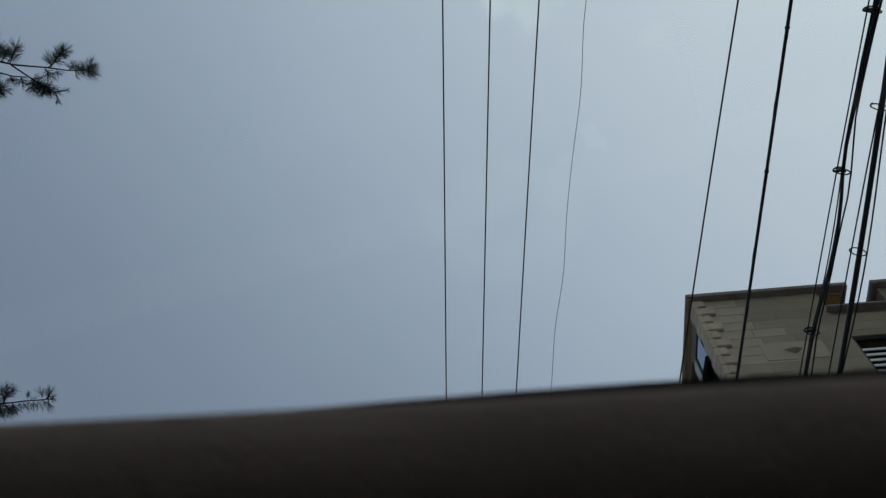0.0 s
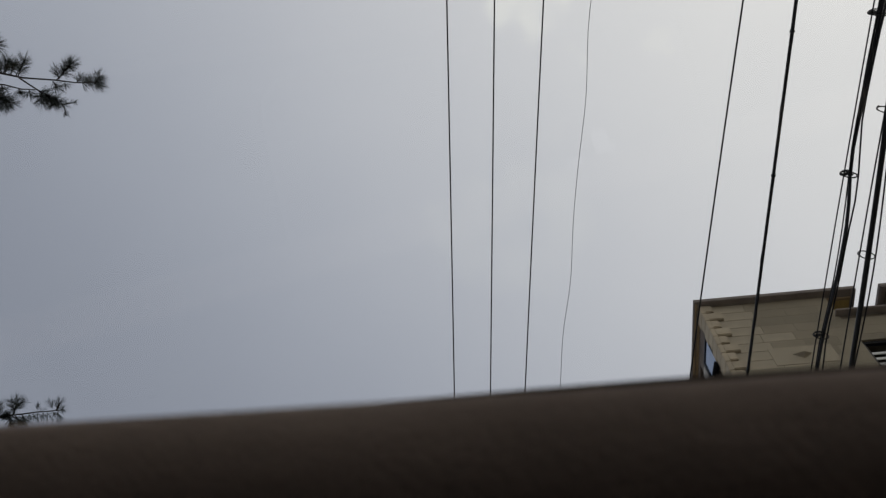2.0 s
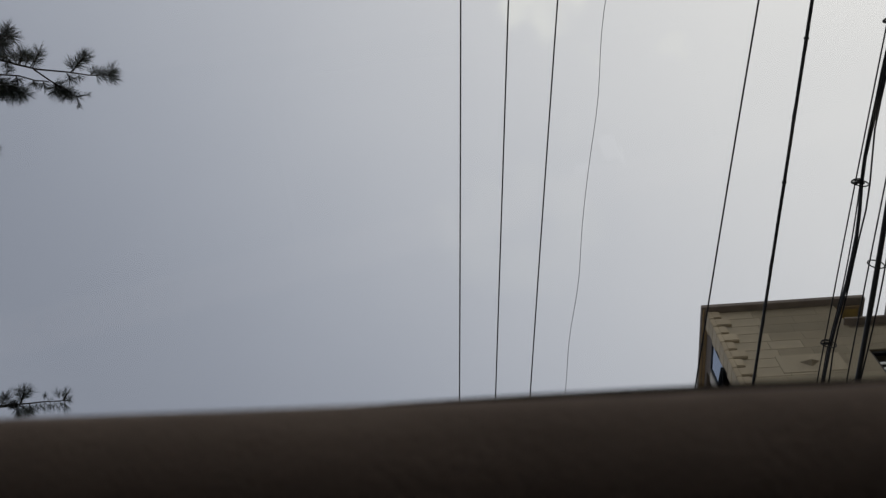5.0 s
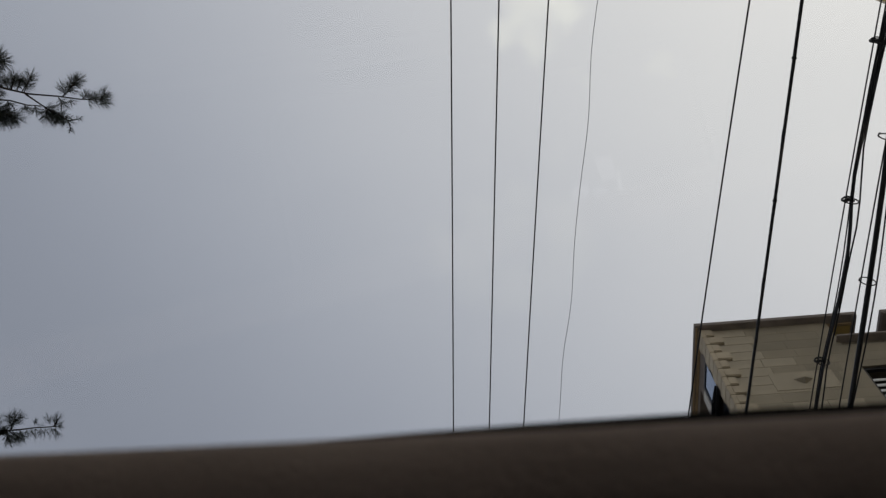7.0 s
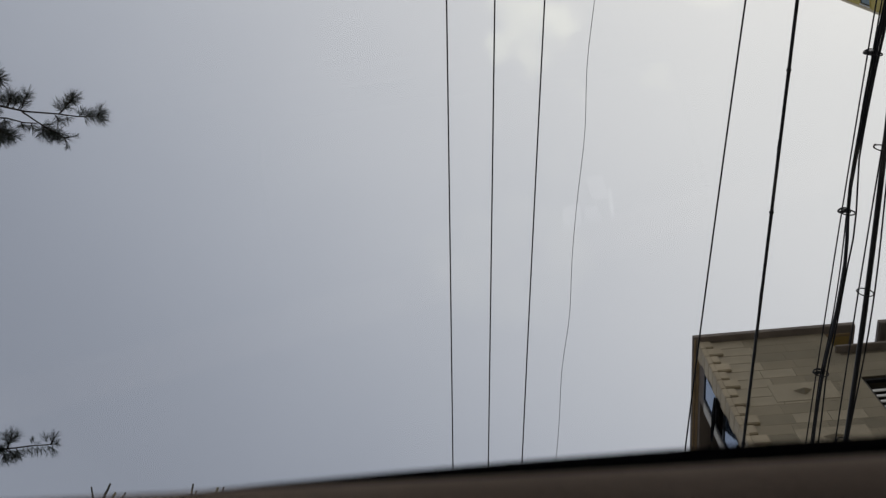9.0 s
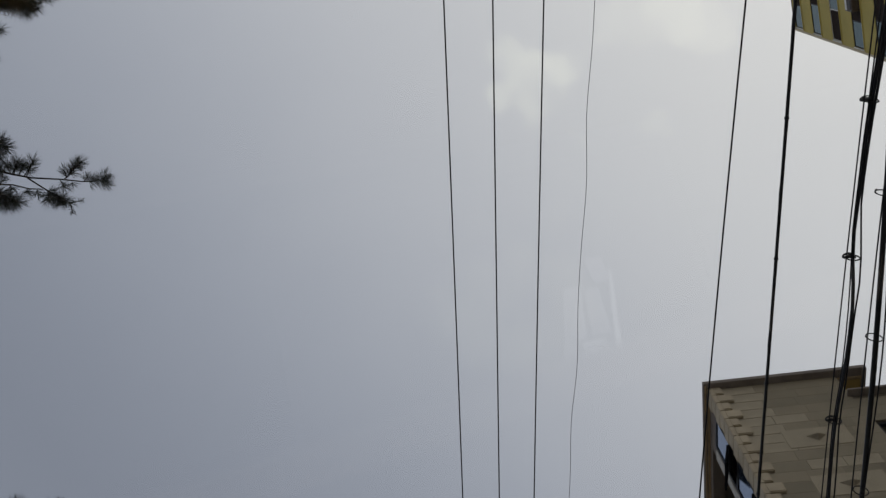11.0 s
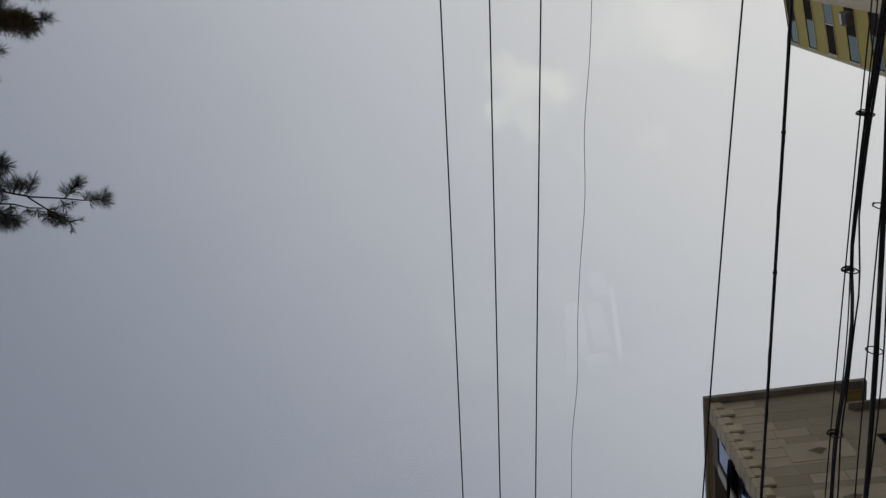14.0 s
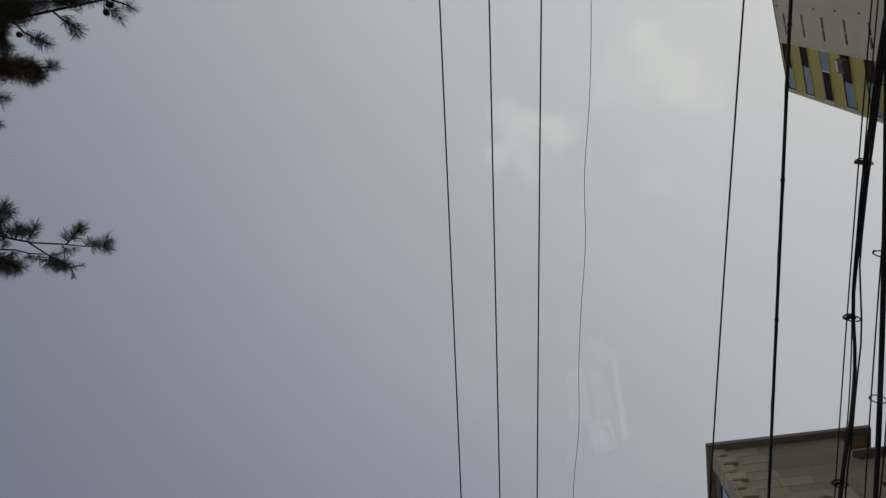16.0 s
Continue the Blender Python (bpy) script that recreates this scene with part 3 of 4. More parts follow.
def weave(*nodes):
    """A strand that wanders smoothly beside the messenger wire: nodes of (y, distance beside it)."""
    def at(y):
        y = min(max(y, nodes[0][0]), nodes[-1][0])
        k = max(i for i in range(len(nodes) - 1) if nodes[i][0] <= y)
        (y0, a), (y1, c) = nodes[k], nodes[k + 1]
        (ya, va), (yc, vc) = nodes[max(k - 1, 0)], nodes[min(k + 2, len(nodes) - 1)]
        h = y1 - y0
        m0, m1 = (c - va) / (y1 - ya) * h, (vc - a) / (yc - y0) * h
        t = (y - y0) / h
        return (2 * t ** 3 - 3 * t * t + 1) * a + (t ** 3 - 2 * t * t + t) * m0 + (3 * t * t - 2 * t ** 3) * c + (t ** 3 - t * t) * m1
    return at


main_1 = weave((0.4, 0.117), (0.8, 0.086), (1.35, 0.062), (1.6, 0.050), (2.0, 0.041), (2.35, 0.031), (2.6, 0.044), (2.9, 0.078), (3.15, 0.083),
               (3.45, 0.077), (3.72, 0.058), (3.97, 0.047), (4.3, 0.046), (4.65, 0.055), (5.3, 0.062))
# slack cable that bellies out between two spacers
slack = weave((0.4, 0.137), (0.8, 0.106), (1.35, 0.080), (1.6, 0.066), (2.0, 0.055), (2.15, 0.052), (2.4, 0.076), (2.6, 0.097), (2.77, 0.107), (2.95, 0.101),
              (3.15, 0.096), (3.5, 0.092), (3.75, 0.080), (3.97, 0.074), (4.3, 0.088), (4.65, 0.094), (5.3, 0.085))
thin_1 = weave((0.4, 0.034), (1.0, 0.030), (1.6, 0.026), (2.0, 0.022), (2.4, 0.019), (2.65, 0.034), (3.05, 0.050), (3.5, 0.050), (3.8, 0.034), (4.0, 0.025), (4.5, 0.034), (5.3, 0.03))
cable_bundle(Q1, 5.5, "black telephone cables bundled by wire spacers", (0.0085, main_1),
             [(0.0050, lambda y: 0.0, lambda y: 0.0),
              (0.0048, thin_1, lambda y: -0.01),
              (0.0062, slack, lambda y: -0.01),
              (0.0075, lambda y: main_1(y) - 0.011 + 0.011 * min(max(2 * y - 3.6, 0), 1), lambda y: 0.012),
              (0.0060, lambda y: main_1(y) + 0.010 - 0.008 * min(max(2 * y - 3.6, 0), 1), lambda y: -0.012)],
             (-0.9, 0.30, 1.487, 2.592, 3.925, 4.775), lambda p, c: spacer(p + Vector((0.036 + (0.04 if p.y < 1 else 0.0), 0, 0)), c))
Q2 = (2.6832, 0.0338, -0.0068)
cable_bundle(Q2, 5.5, "thick black telephone cable with loose wire rings", (0.0190, lambda y: 0.0),
             [(0.0055, lambda y: 0.137 - 0.0948 * min(max(y, 0), 5) + 0.0102 * min(max(y, 0), 5) ** 2, lambda y: 0.0),
              (0.0060, lambda y: 0.062 - 0.010 * y + 0.016 * math.sin(2.2 * y + 0.4), lambda y: -0.02),
              (0.0090, lambda y: 0.016 + 0.008 * math.sin(2.2 * y), lambda y: 0.02)],
             (-0.2, 0.98, 2.143, 3.249, 4.605, 5.9), lambda p, c: open_ring(p + Vector((-0.008, 0, 0)), c))


def utility_pole(x, y, z_top, arms):
    c = empty("utility_pole", (x, y, 0), "grey round concrete utility pole carrying the wires", "utility pole", "utility poles")
    part("pole", tube([(0, 0, 0), (0, 0, z_top)], [0.19, 0.11], 16), CONCRETE, c, smooth=True)
    for x0, x1, z in arms:
        part("crossarm", box((x0 - x, -0.05, z - 0.10), (x1 - x, 0.05, z - 0.012), 0.008), METAL, c)
    return c


for y in SPAN:
    sag = 0.0016 * (18 if y < 0 else 15) ** 2
    x_low, x_high = line_x((-0.14, -0.067, -0.0012), y), line_x((1.58, -0.086, -0.002), y)
    b0, b1 = line_x((2.1515, -0.081, -0.0005), y), line_x(Q2, y)
    utility_pole((x_high + b0) / 2, y, 11.4 + EYE + sag,
                 [(x_low - 0.2, x_high + 1.0, 11.0 + EYE + sag), (x_high - 0.2, x_high + 1.0, 10.0 + EYE + sag),
                  (b0 - 0.5, b0 + 0.3, 6.5 + EYE + sag), (b0 - 0.5, b1 + 0.2, 6.0 + EYE + sag), (b0 - 0.5, b1 + 0.2, 5.5 + EYE + sag)])


# ---------------------------------------------------------------- pines
def needles(tufts, rng, length=0.092, width=0.0016):
    """One mesh of pine needles in pairs: each tuft is (tip, direction, size, length of the shoot that bears it, the number of pairs, spread)."""
    verts, faces = [], []
    for p, d, s, shoot, pairs, spread in tufts:
        p, d = Vector(p), Vector(d).normalized()
        a = d.orthogonal().normalized()
        c = d.cross(a)
        for _ in range(pairs):
            back = rng.random()
            root = p - d * (shoot * 0.85 * back)
            ang, lean = rng.uniform(0, math.tau), spread * (0.35 + 1.15 * rng.random() + 0.20 * back)
            for _ in range(2):
                g, o = ang + rng.uniform(-0.14, 0.14), lean + rng.uniform(-0.10, 0.10)
                out = a * math.cos(g) + c * math.sin(g)
                w = d * math.cos(o) + out * math.sin(o)
                ln = length * s * rng.uniform(0.80, 1.04)
                side = w.cross(Vector((rng.uniform(-1, 1), rng.uniform(-1, 1), rng.uniform(-1, 1)))).normalized() * width / 2
                i = len(verts)
                mid = root + w * ln * 0.55
                tip = root + w * ln + (d * 0.10 - out * 0.06) * ln
                verts += [root - side * 0.7, root + side * 0.7, mid - side, mid + side, tip]
                faces += [(i, i + 1, i + 3, i + 2), (i + 2, i + 3, i + 4)]
    me = bpy.data.meshes.new("needles")
    me.from_pydata([tuple(v) for v in verts], [], faces)
    return me


def bough(bm, a, b, r0, r1, rng, n=7, wander=0.05):
    """A slightly crooked limb from a to b; returns its nodes."""
    a, b = Vector(a), Vector(b)
    pts = []
    for i in range(n + 1):
        t = i / n
        p = a.lerp(b, t)
        if 0 < i < n:
            p += Vector((rng.uniform(-1, 1), rng.uniform(-1, 1), rng.uniform(-1, 1))) * wander * (1 - 0.6 * t)
        pts.append(p)
    add_tube(bm, pts, [r0 + (r1 - r0) * i / n for i in range(n + 1)], 7)
    return pts


def pine(base, top, limbs, fine, label, seed, clear):
    """limbs: for the boughs that reach over the street, their end and thickness; fine: (twig start, twig end, tufts);
    clear: how far towards the street the rest of the crown may come, per metre of height."""
    rng = random.Random(seed)
    t = empty("pine_tree", base, label, "pine tree", "pines beside the street")
    o = Vector(base)
    trunk = bmesh.new()
    tp = [o + Vector((0.12 * math.sin(k * 0.7 + seed), 0.10 * math.cos(k * 0.9), (top - o.z) * k / 9)) for k in range(10)]
    add_tube(trunk, [p - o for p in tp], [0.17 - 0.015 * k for k in range(10)], 12)
    part("trunk", trunk, BARK, t, smooth=True)

    def on_trunk(z):
        k = min(max((z - o.z) / (top - o.z) * 9, 0), 8.999)
        return tp[int(k)].lerp(tp[int(k) + 1], k - int(k))
    green, dry = [], []
    for end, r in limbs:
        bm = bmesh.new()
        end = Vector(end)
        nodes = bough(bm, on_trunk(end.z - 0.5) - o, end - o, 0.05, r, rng, 8, 0.03)
        part("bough", bm, TWIG, t, smooth=True)
    for nodes, r0, r1, tufts in fine:
        bm = bmesh.new()
        pts = [Vector(p) - o for p in nodes]
        add_tube(bm, pts, [1.2 * (r0 + (r1 - r0) * i / max(1, len(pts) - 1)) for i in range(len(pts))], 6)
        part("twig", bm, TWIG, t, smooth=True)
        for p, d, s, brown, shoot, pairs, spread in tufts:
            (dry if brown else green).append((Vector(p) - o, d, s, shoot, pairs, spread))
    # the rest of the crown
    for k in range(30):
        z = rng.uniform(0.50, 0.98) * (top - EYE)
        reach = rng.uniform(0.8, 2.2) * (1.25 - z / (top - EYE) * 0.8)
        ang = rng.uniform(0, math.tau)
        s = on_trunk(z + EYE - 0.25)
        e = s + Vector((math.cos(ang) * reach, math.sin(ang) * reach, 0.35))
        if e.x > -clear * (e.z - EYE) - 0.25:
            e.x = -clear * (e.z - EYE) - 0.25 - rng.uniform(0, 0.5)
        bm = bmesh.new()
        nodes = bough(bm, s - o, e - o, 0.032, 0.008, rng, 6, 0.06)
        part("bough", bm, TWIG, t, smooth=True)
        for p in nodes[3:]:
            for _ in range(3):
                q = p + Vector((rng.uniform(-0.22, 0.22), rng.uniform(-0.22, 0.22), rng.uniform(-0.05, 0.15)))
                green.append((q, q - nodes[2] + Vector((0, 0, 0.1)), rng.uniform(0.9, 1.3), 0.10, 100, 1.0))
    for name, tufts, m, lab in (("needles", green, NEEDLE, ""), ("dry_needles", dry, DRY_NEEDLE, "dry brown needles")):
        if tufts:
            me = needles(tufts, rng)
            me.materials.append(m)
            ob = new(name, me)
            ob.parent = t
            tagged(ob, label=lab, kind="stuff")
    return t


Z5 = 5.0 + EYE
Z55 = 5.5 + EYE


def tuft(x, y, z, dx, dy, s=1.0, brown=False, dz=0.12, shoot=0.08, pairs=72):
    return ((x, y, z), (dx, dy, dz), 0.9 * s, brown, shoot * s, pairs, 0.95)


def low_a(px, py):
    """A grid laid over the lower bough of the first pine: thousandths of its spread to metres."""
    return -2.884 + 0.001133 * px - 0.00039 * py, 0.963 + 0.0001 * px + 0.001123 * py, Z5


def low_b(px, py):
    """The same for the bough of the second pine."""
    return -3.5928 + 0.001364 * px - 0.000559 * py, 3.2617 + 0.000105 * px + 0.00161 * py, Z5


def spray(grid, ax, ay, bx, by, pairs, s=0.9, spread=1.0):
    """Needles along a shoot from a to b on a grid."""
    a, b = Vector(grid(ax, ay)), Vector(grid(bx, by))
    return (tuple(b), (b.x - a.x, b.y - a.y, 0.0), s, False, (b - a).length, round((2.6 if grid is low_b else 2.7) * pairs), spread)


def twig_on(grid, r0, r1, nodes, sprays):
    """A twig over its nodes, the needles that it bears, and the short side shoots under those that stand off it."""
    shoots = [([grid(*q[:2]), grid(*q[2:4])], 0.0032, 0.0018, []) for q in sprays if q[4] > 12]
    return [([grid(*n) for n in nodes], r0, r1, [spray(grid, *q) for q in sprays])] + shoots


# the bough that shows alone against the sky
twigs_a = [
    *twig_on(low_a, 0.0061, 0.0025, ((-150, 90), (0, 135), (90, 160), (200, 185), (370, 200), (480, 216), (600, 216)),
            ((500, 217, 608, 215, 75, 0.86), (590, 215, 610, 185, 18, 0.8), (590, 217, 615, 235, 14, 0.8), (490, 215, 510, 192, 18, 0.6),
             (360, 205, 385, 240, 26, 0.75), (420, 210, 430, 225, 9, 0.6))),
    *twig_on(low_a, 0.0036, 0.0022, ((380, 201), (412, 170), (448, 120)),
            ((395, 190, 446, 120, 62, 0.85), (395, 195, 380, 150, 20, 0.70))),
    *twig_on(low_a, 0.0029, 0.0018, ((428, 148), (452, 120), (474, 98)), ((435, 145, 472, 100, 26, 0.72),)),
    *twig_on(low_a, 0.0036, 0.0022, ((95, 160), (110, 130), (125, 95)),
            ((105, 160, 125, 95, 58, 0.85), (90, 160, 62, 110, 30, 0.80), (135, 165, 150, 115, 34, 0.80), (60, 150, 30, 120, 34, 0.80), (20, 140, 0, 105, 30, 0.8), (30, 140, 45, 175, 20, 0.7))),
    *twig_on(low_a, 0.0032, 0.0022, ((160, 178), (185, 135), (208, 90)), ((175, 175, 208, 90, 58, 0.80),)),
    *twig_on(low_a, 0.0043, 0.0022, ((180, 185), (270, 245), (312, 270), (376, 304), (418, 332)),
            ((280, 252, 345, 300, 66, 0.85), (345, 288, 418, 332, 52, 0.80), (300, 265, 300, 312, 40, 0.85), (355, 300, 362, 338, 30, 0.80))),
    *twig_on(low_a, 0.0024, 0.0022, ((418, 332), (448, 330), (484, 322)), ((448, 330, 482, 322, 10, 0.4),)),
    *twig_on(low_a, 0.0024, 0.0022, ((418, 332), (427, 358), (440, 396)), ((427, 358, 438, 392, 10, 0.4),)),
    *twig_on(low_a, 0.0050, 0.0025, ((-150, 205), (20, 215), (100, 220), (190, 245), (265, 250)),
            ((85, 220, 95, 250, 20, 0.7), (180, 245, 183, 262, 18, 0.7), (235, 252, 240, 275, 20, 0.7), (30, 216, 45, 190, 14, 0.6))),
    *twig_on(low_a, 0.0058, 0.0029, ((-150, 215), (-20, 240), (40, 275), (110, 310), (150, 322)),
            ((0, 255, 60, 290, 85, 1.0), (50, 280, 145, 320, 62, 0.85), (10, 260, 20, 320, 50, 0.85), (-60, 240, -5, 270, 85, 1.0), (60, 290, 75, 340, 40, 0.85), (100, 305, 115, 345, 26, 0.75), (-20, 250, 0, 330, 50, 0.9))),
    *twig_on(low_a, 0.0058, 0.0032, ((-200, 20), (-40, 12), (20, 8)),
            ((-30, 12, 65, 10, 75, 0.9), (0, 12, 15, 70, 40, 0.85), (0, 12, 40, -30, 40, 0.85), (-40, 10, -20, 60, 60, 0.95))),
    ([(-3.4, 1.70, Z5), (-3.25, 1.69, Z5), (-3.19, 1.68, Z5)], 0.008, 0.005, [tuft(-3.17, 1.68, Z5, 1, 0.0, 0.9), tuft(-3.19, 1.70, Z5, 0.6, 0.5, 0.9)]),
]


def up5(px, py):
    """A grid laid over the higher bough: hundredths of its spread to metres."""
    return -2.7770 + 0.003580 * px + -0.000936 * py, -0.2617 + 0.000472 * px + 0.003456 * py


def tuft5(px, py, dx, dy, s=1.0, brown=False):
    x, y = up5(px, py)
    return tuft(x, y, Z55, dx, dy, s, brown)


def twig5(*p):
    return [(*up5(a, c), Z55) for a, c in p]


rough = random.Random(11)
twigs_a += [
    (twig5((-60, 52), (0, 40), (70, 25), (145, 9), (190, 0), (228, 12)), 0.010, 0.004,
     [tuft5(232, 14, 1, 0.1), tuft5(212, 32, 0.6, 0.8), tuft5(200, 20, 0.7, 0.5), tuft5(190, 8, 0.4, 0.8, 0.9), tuft5(205, -8, 0.6, -0.7),
      tuft5(160, 5, 0.4, 0.9, 0.9), tuft5(175, -15, 0.2, -1), tuft5(130, -5, 0.2, -1), tuft5(100, 2, 0.1, -1), tuft5(60, 5, 0.1, -1),
      tuft5(30, 8, 0, -1), tuft5(10, 12, 0, -1), tuft5(40, 20, 0.3, 0.4, 0.9), tuft5(80, 10, 0.3, -0.5, 0.9), tuft5(120, -20, 0.3, -0.6)]),
    (twig5((95, 22), (115, 38), (140, 52)), 0.006, 0.004, [tuft5(142, 52, 0.7, 0.6), tuft5(128, 45, 0.3, 0.9), tuft5(135, 62, 0.2, 1.0, 0.9), tuft5(118, 40, -0.2, 0.9, 0.8)]),
    (twig5((25, 38), (45, 58), (85, 78)), 0.006, 0.004, [tuft5(88, 78, 0.8, 0.6), tuft5(70, 68, 0.6, -0.5, 0.9), tuft5(75, 78, 0.2, 1.0, 0.9), tuft5(58, 66, 0.3, 0.9, 0.8)]),
    (twig5((-60, 90), (0, 108), (50, 118), (95, 118)), 0.010, 0.005,
     [tuft5(100, 116, 1, 0.1, 1.0), tuft5(88, 112, 0.5, -0.8, 0.8), tuft5(70, 128, 0.5, 0.8, 1.1, True), tuft5(55, 122, 0.4, 0.7, 1.2, True),
      tuft5(40, 118, 0.3, 0.6, 1.2, True), tuft5(25, 115, 0.2, 0.8, 1.2, True), tuft5(58, 146, 0.3, 1.0, 0.9), tuft5(40, 138, 0.2, 1.0, 1.0),
      tuft5(20, 132, 0.1, 1.0, 1.0), tuft5(60, 112, 0.4, -0.4, 1.1, True), tuft5(15, 105, 0.2, -0.4, 1.2, True), tuft5(35, 105, 0.2, -0.5, 1.1, True),
      tuft5(78, 135, 0.7, 0.6, 0.9), tuft5(48, 130, 0.2, 0.6, 1.2, True)]
     + [tuft5(rough.uniform(-8, 66), rough.uniform(106, 134), rough.uniform(-0.4, 0.8), rough.uniform(-0.5, 0.9), 1.15, k % 3 > 0) for k in range(26)]),
    (twig5((-60, 10), (-20, 8), (30, 6), (55, 4)), 0.010, 0.005,
     [tuft5(rough.uniform(-15, 62), rough.uniform(-25, 34), rough.uniform(-0.5, 0.8), rough.uniform(-0.6, 0.8), 1.1, k % 4 == 0) for k in range(34)]
     + [tuft5(rough.uniform(-12, 50), rough.uniform(-20, 34), rough.uniform(-0.6, 0.8), rough.uniform(-0.6, 0.8), 1.15, k % 4 == 0) for k in range(30)]
     + [tuft5(rough.uniform(-14, 12), rough.uniform(30, 98), rough.uniform(-0.3, 0.6), rough.uniform(-0.6, 0.6), 1.1, k % 3 == 0) for k in range(14)]
     + [tuft5(rough.uniform(50, 175), rough.uniform(-16, 8), rough.uniform(-0.3, 0.8), rough.uniform(-0.8, 0.6), 1.0) for k in range(14)]
     + [tuft5(rough.uniform(60, 150), rough.uniform(-30, 6), rough.uniform(-0.3, 0.8), rough.uniform(-0.6, 0.6), 1.0) for k in range(12)]
     + [tuft5(rough.uniform(-12, 12), rough.uniform(45, 100), rough.uniform(-0.2, 0.8), rough.uniform(-0.6, 0.6), 1.0) for k in range(9)]),
    (twig5((-50, 60), (-5, 62), (10, 70)), 0.006, 0.004, [tuft5(8, 66, 0.5, 0.4), tuft5(15, 85, 0.4, 0.5), tuft5(2, 78, 0.3, 0.6), tuft5(5, 55, 0.5, -0.2)]),
    (twig5((-50, 175), (-15, 172), (5, 172)), 0.006, 0.004, [tuft5(12, 172, 1, 0.2), tuft5(2, 180, 0.6, 0.6)]),
    (twig5((-50, 222), (-20, 220), (-6, 220)), 0.006, 0.004, [tuft5(-2, 220, 1, 0.3, 0.8)]),
]
pine_a = pine((-4.9, 0.6, 0), 6.6 + EYE, [(low_a(-150, 90), 0.0085), (low_a(-150, 205), 0.0075), (low_a(-150, 215), 0.008), (low_a(-200, 20), 0.008), ((-3.4, 1.70, Z5), 0.008),
                                (twig5((-60, 52))[0], 0.016), (twig5((-60, 90))[0], 0.010), (twig5((-50, 60))[0], 0.008),
                                (twig5((-50, 175))[0], 0.008), (twig5((-50, 222))[0], 0.008)],
     twigs_a, "dark green pine with bare boughs and a browned clump", 3, 0.80)


def cone(px, py, dx, dy):
    """A small scaly pine cone beside a twig."""
    bm = bmesh.new()
    p, d = Vector((*up5(px, py), Z55)), Vector((dx, dy, -0.2)).normalized()
    add_tube(bm, [p - d * 0.020, p - d * 0.010, p + d * 0.006, p + d * 0.018, p + d * 0.026], [0.006, 0.015, 0.017, 0.012, 0.003], 9)
    side = d.orthogonal().normalized()
    other = d.cross(side)
    for k in range(22):
        a, h = k * 2.4, -0.014 + 0.0016 * k
        w = side * math.cos(a) + other * math.sin(a)
        r = 0.016 - 0.25 * abs(h)
        add_tube(bm, [p + d * h + w * r * 0.8, p + d * (h + 0.004) + w * (r + 0.006)], [0.005, 0.002], 4)
    bm.transform(Matrix.Translation(-Vector(pine_a.location)))
    part("cone", bm, TWIG, pine_a, "dark pine cone")


for spot in ((35, 61, 1, 0.1), (186, 22, 0.3, 1), (192, 10, 0.9, 0.4), (128, 6, 0.8, -0.3)):
    cone(*spot)

twigs_b = [
    *twig_on(low_b, 0.0058, 0.0028, ((-150, 262), (0, 247), (100, 240), (180, 230), (230, 228), (305, 222)),
            ((285, 224, 330, 220, 16, 0.60), (183, 228, 184, 200, 9, 0.60, 0.45), (205, 226, 212, 210, 5, 0.5),
             (185, 230, 188, 248, 7, 0.95, 0.60), (215, 228, 218, 246, 7, 0.95, 0.60), (240, 226, 244, 246, 7, 1.0, 0.60),
             (160, 232, 164, 250, 7, 0.80, 0.60), (135, 236, 140, 254, 9, 0.90, 0.70), (268, 224, 272, 244, 7, 1.0, 0.60))),
    *twig_on(low_b, 0.0050, 0.0042, ((290, 224), (298, 206), (308, 182)),
            ((285, 225, 304, 185, 22, 0.85, 0.9), (270, 224, 255, 185, 10, 0.75, 0.6), (292, 226, 298, 250, 9, 1.0, 0.60))),
    *twig_on(low_b, 0.0042, 0.0026, ((50, 244), (62, 205), (75, 165)), ((55, 240, 75, 162, 44, 1.0), (60, 235, 40, 165, 26, 0.9), (66, 200, 105, 170, 20, 0.8))),
    *twig_on(low_b, 0.0042, 0.0026, ((40, 245), (70, 265), (95, 288)), ((60, 245, 95, 285, 40, 0.95, 0.8), (20, 250, 50, 300, 50, 0.95, 0.8), (100, 242, 112, 270, 20, 0.95, 0.5))),
    *twig_on(low_b, 0.0080, 0.0070, ((-150, 268), (-20, 255), (35, 250)), ((-30, 258, 30, 252, 90, 0.45), (-20, 256, 20, 240, 60, 0.5), (-60, 258, -30, 200, 60, 0.9))),
]
pine((-5.4, 3.9, 0), 6.2 + EYE, [(low_b(-150, 262), 0.008), (low_b(-150, 268), 0.008)], twigs_b, "dark green pine reaching over the street", 8, 0.86)


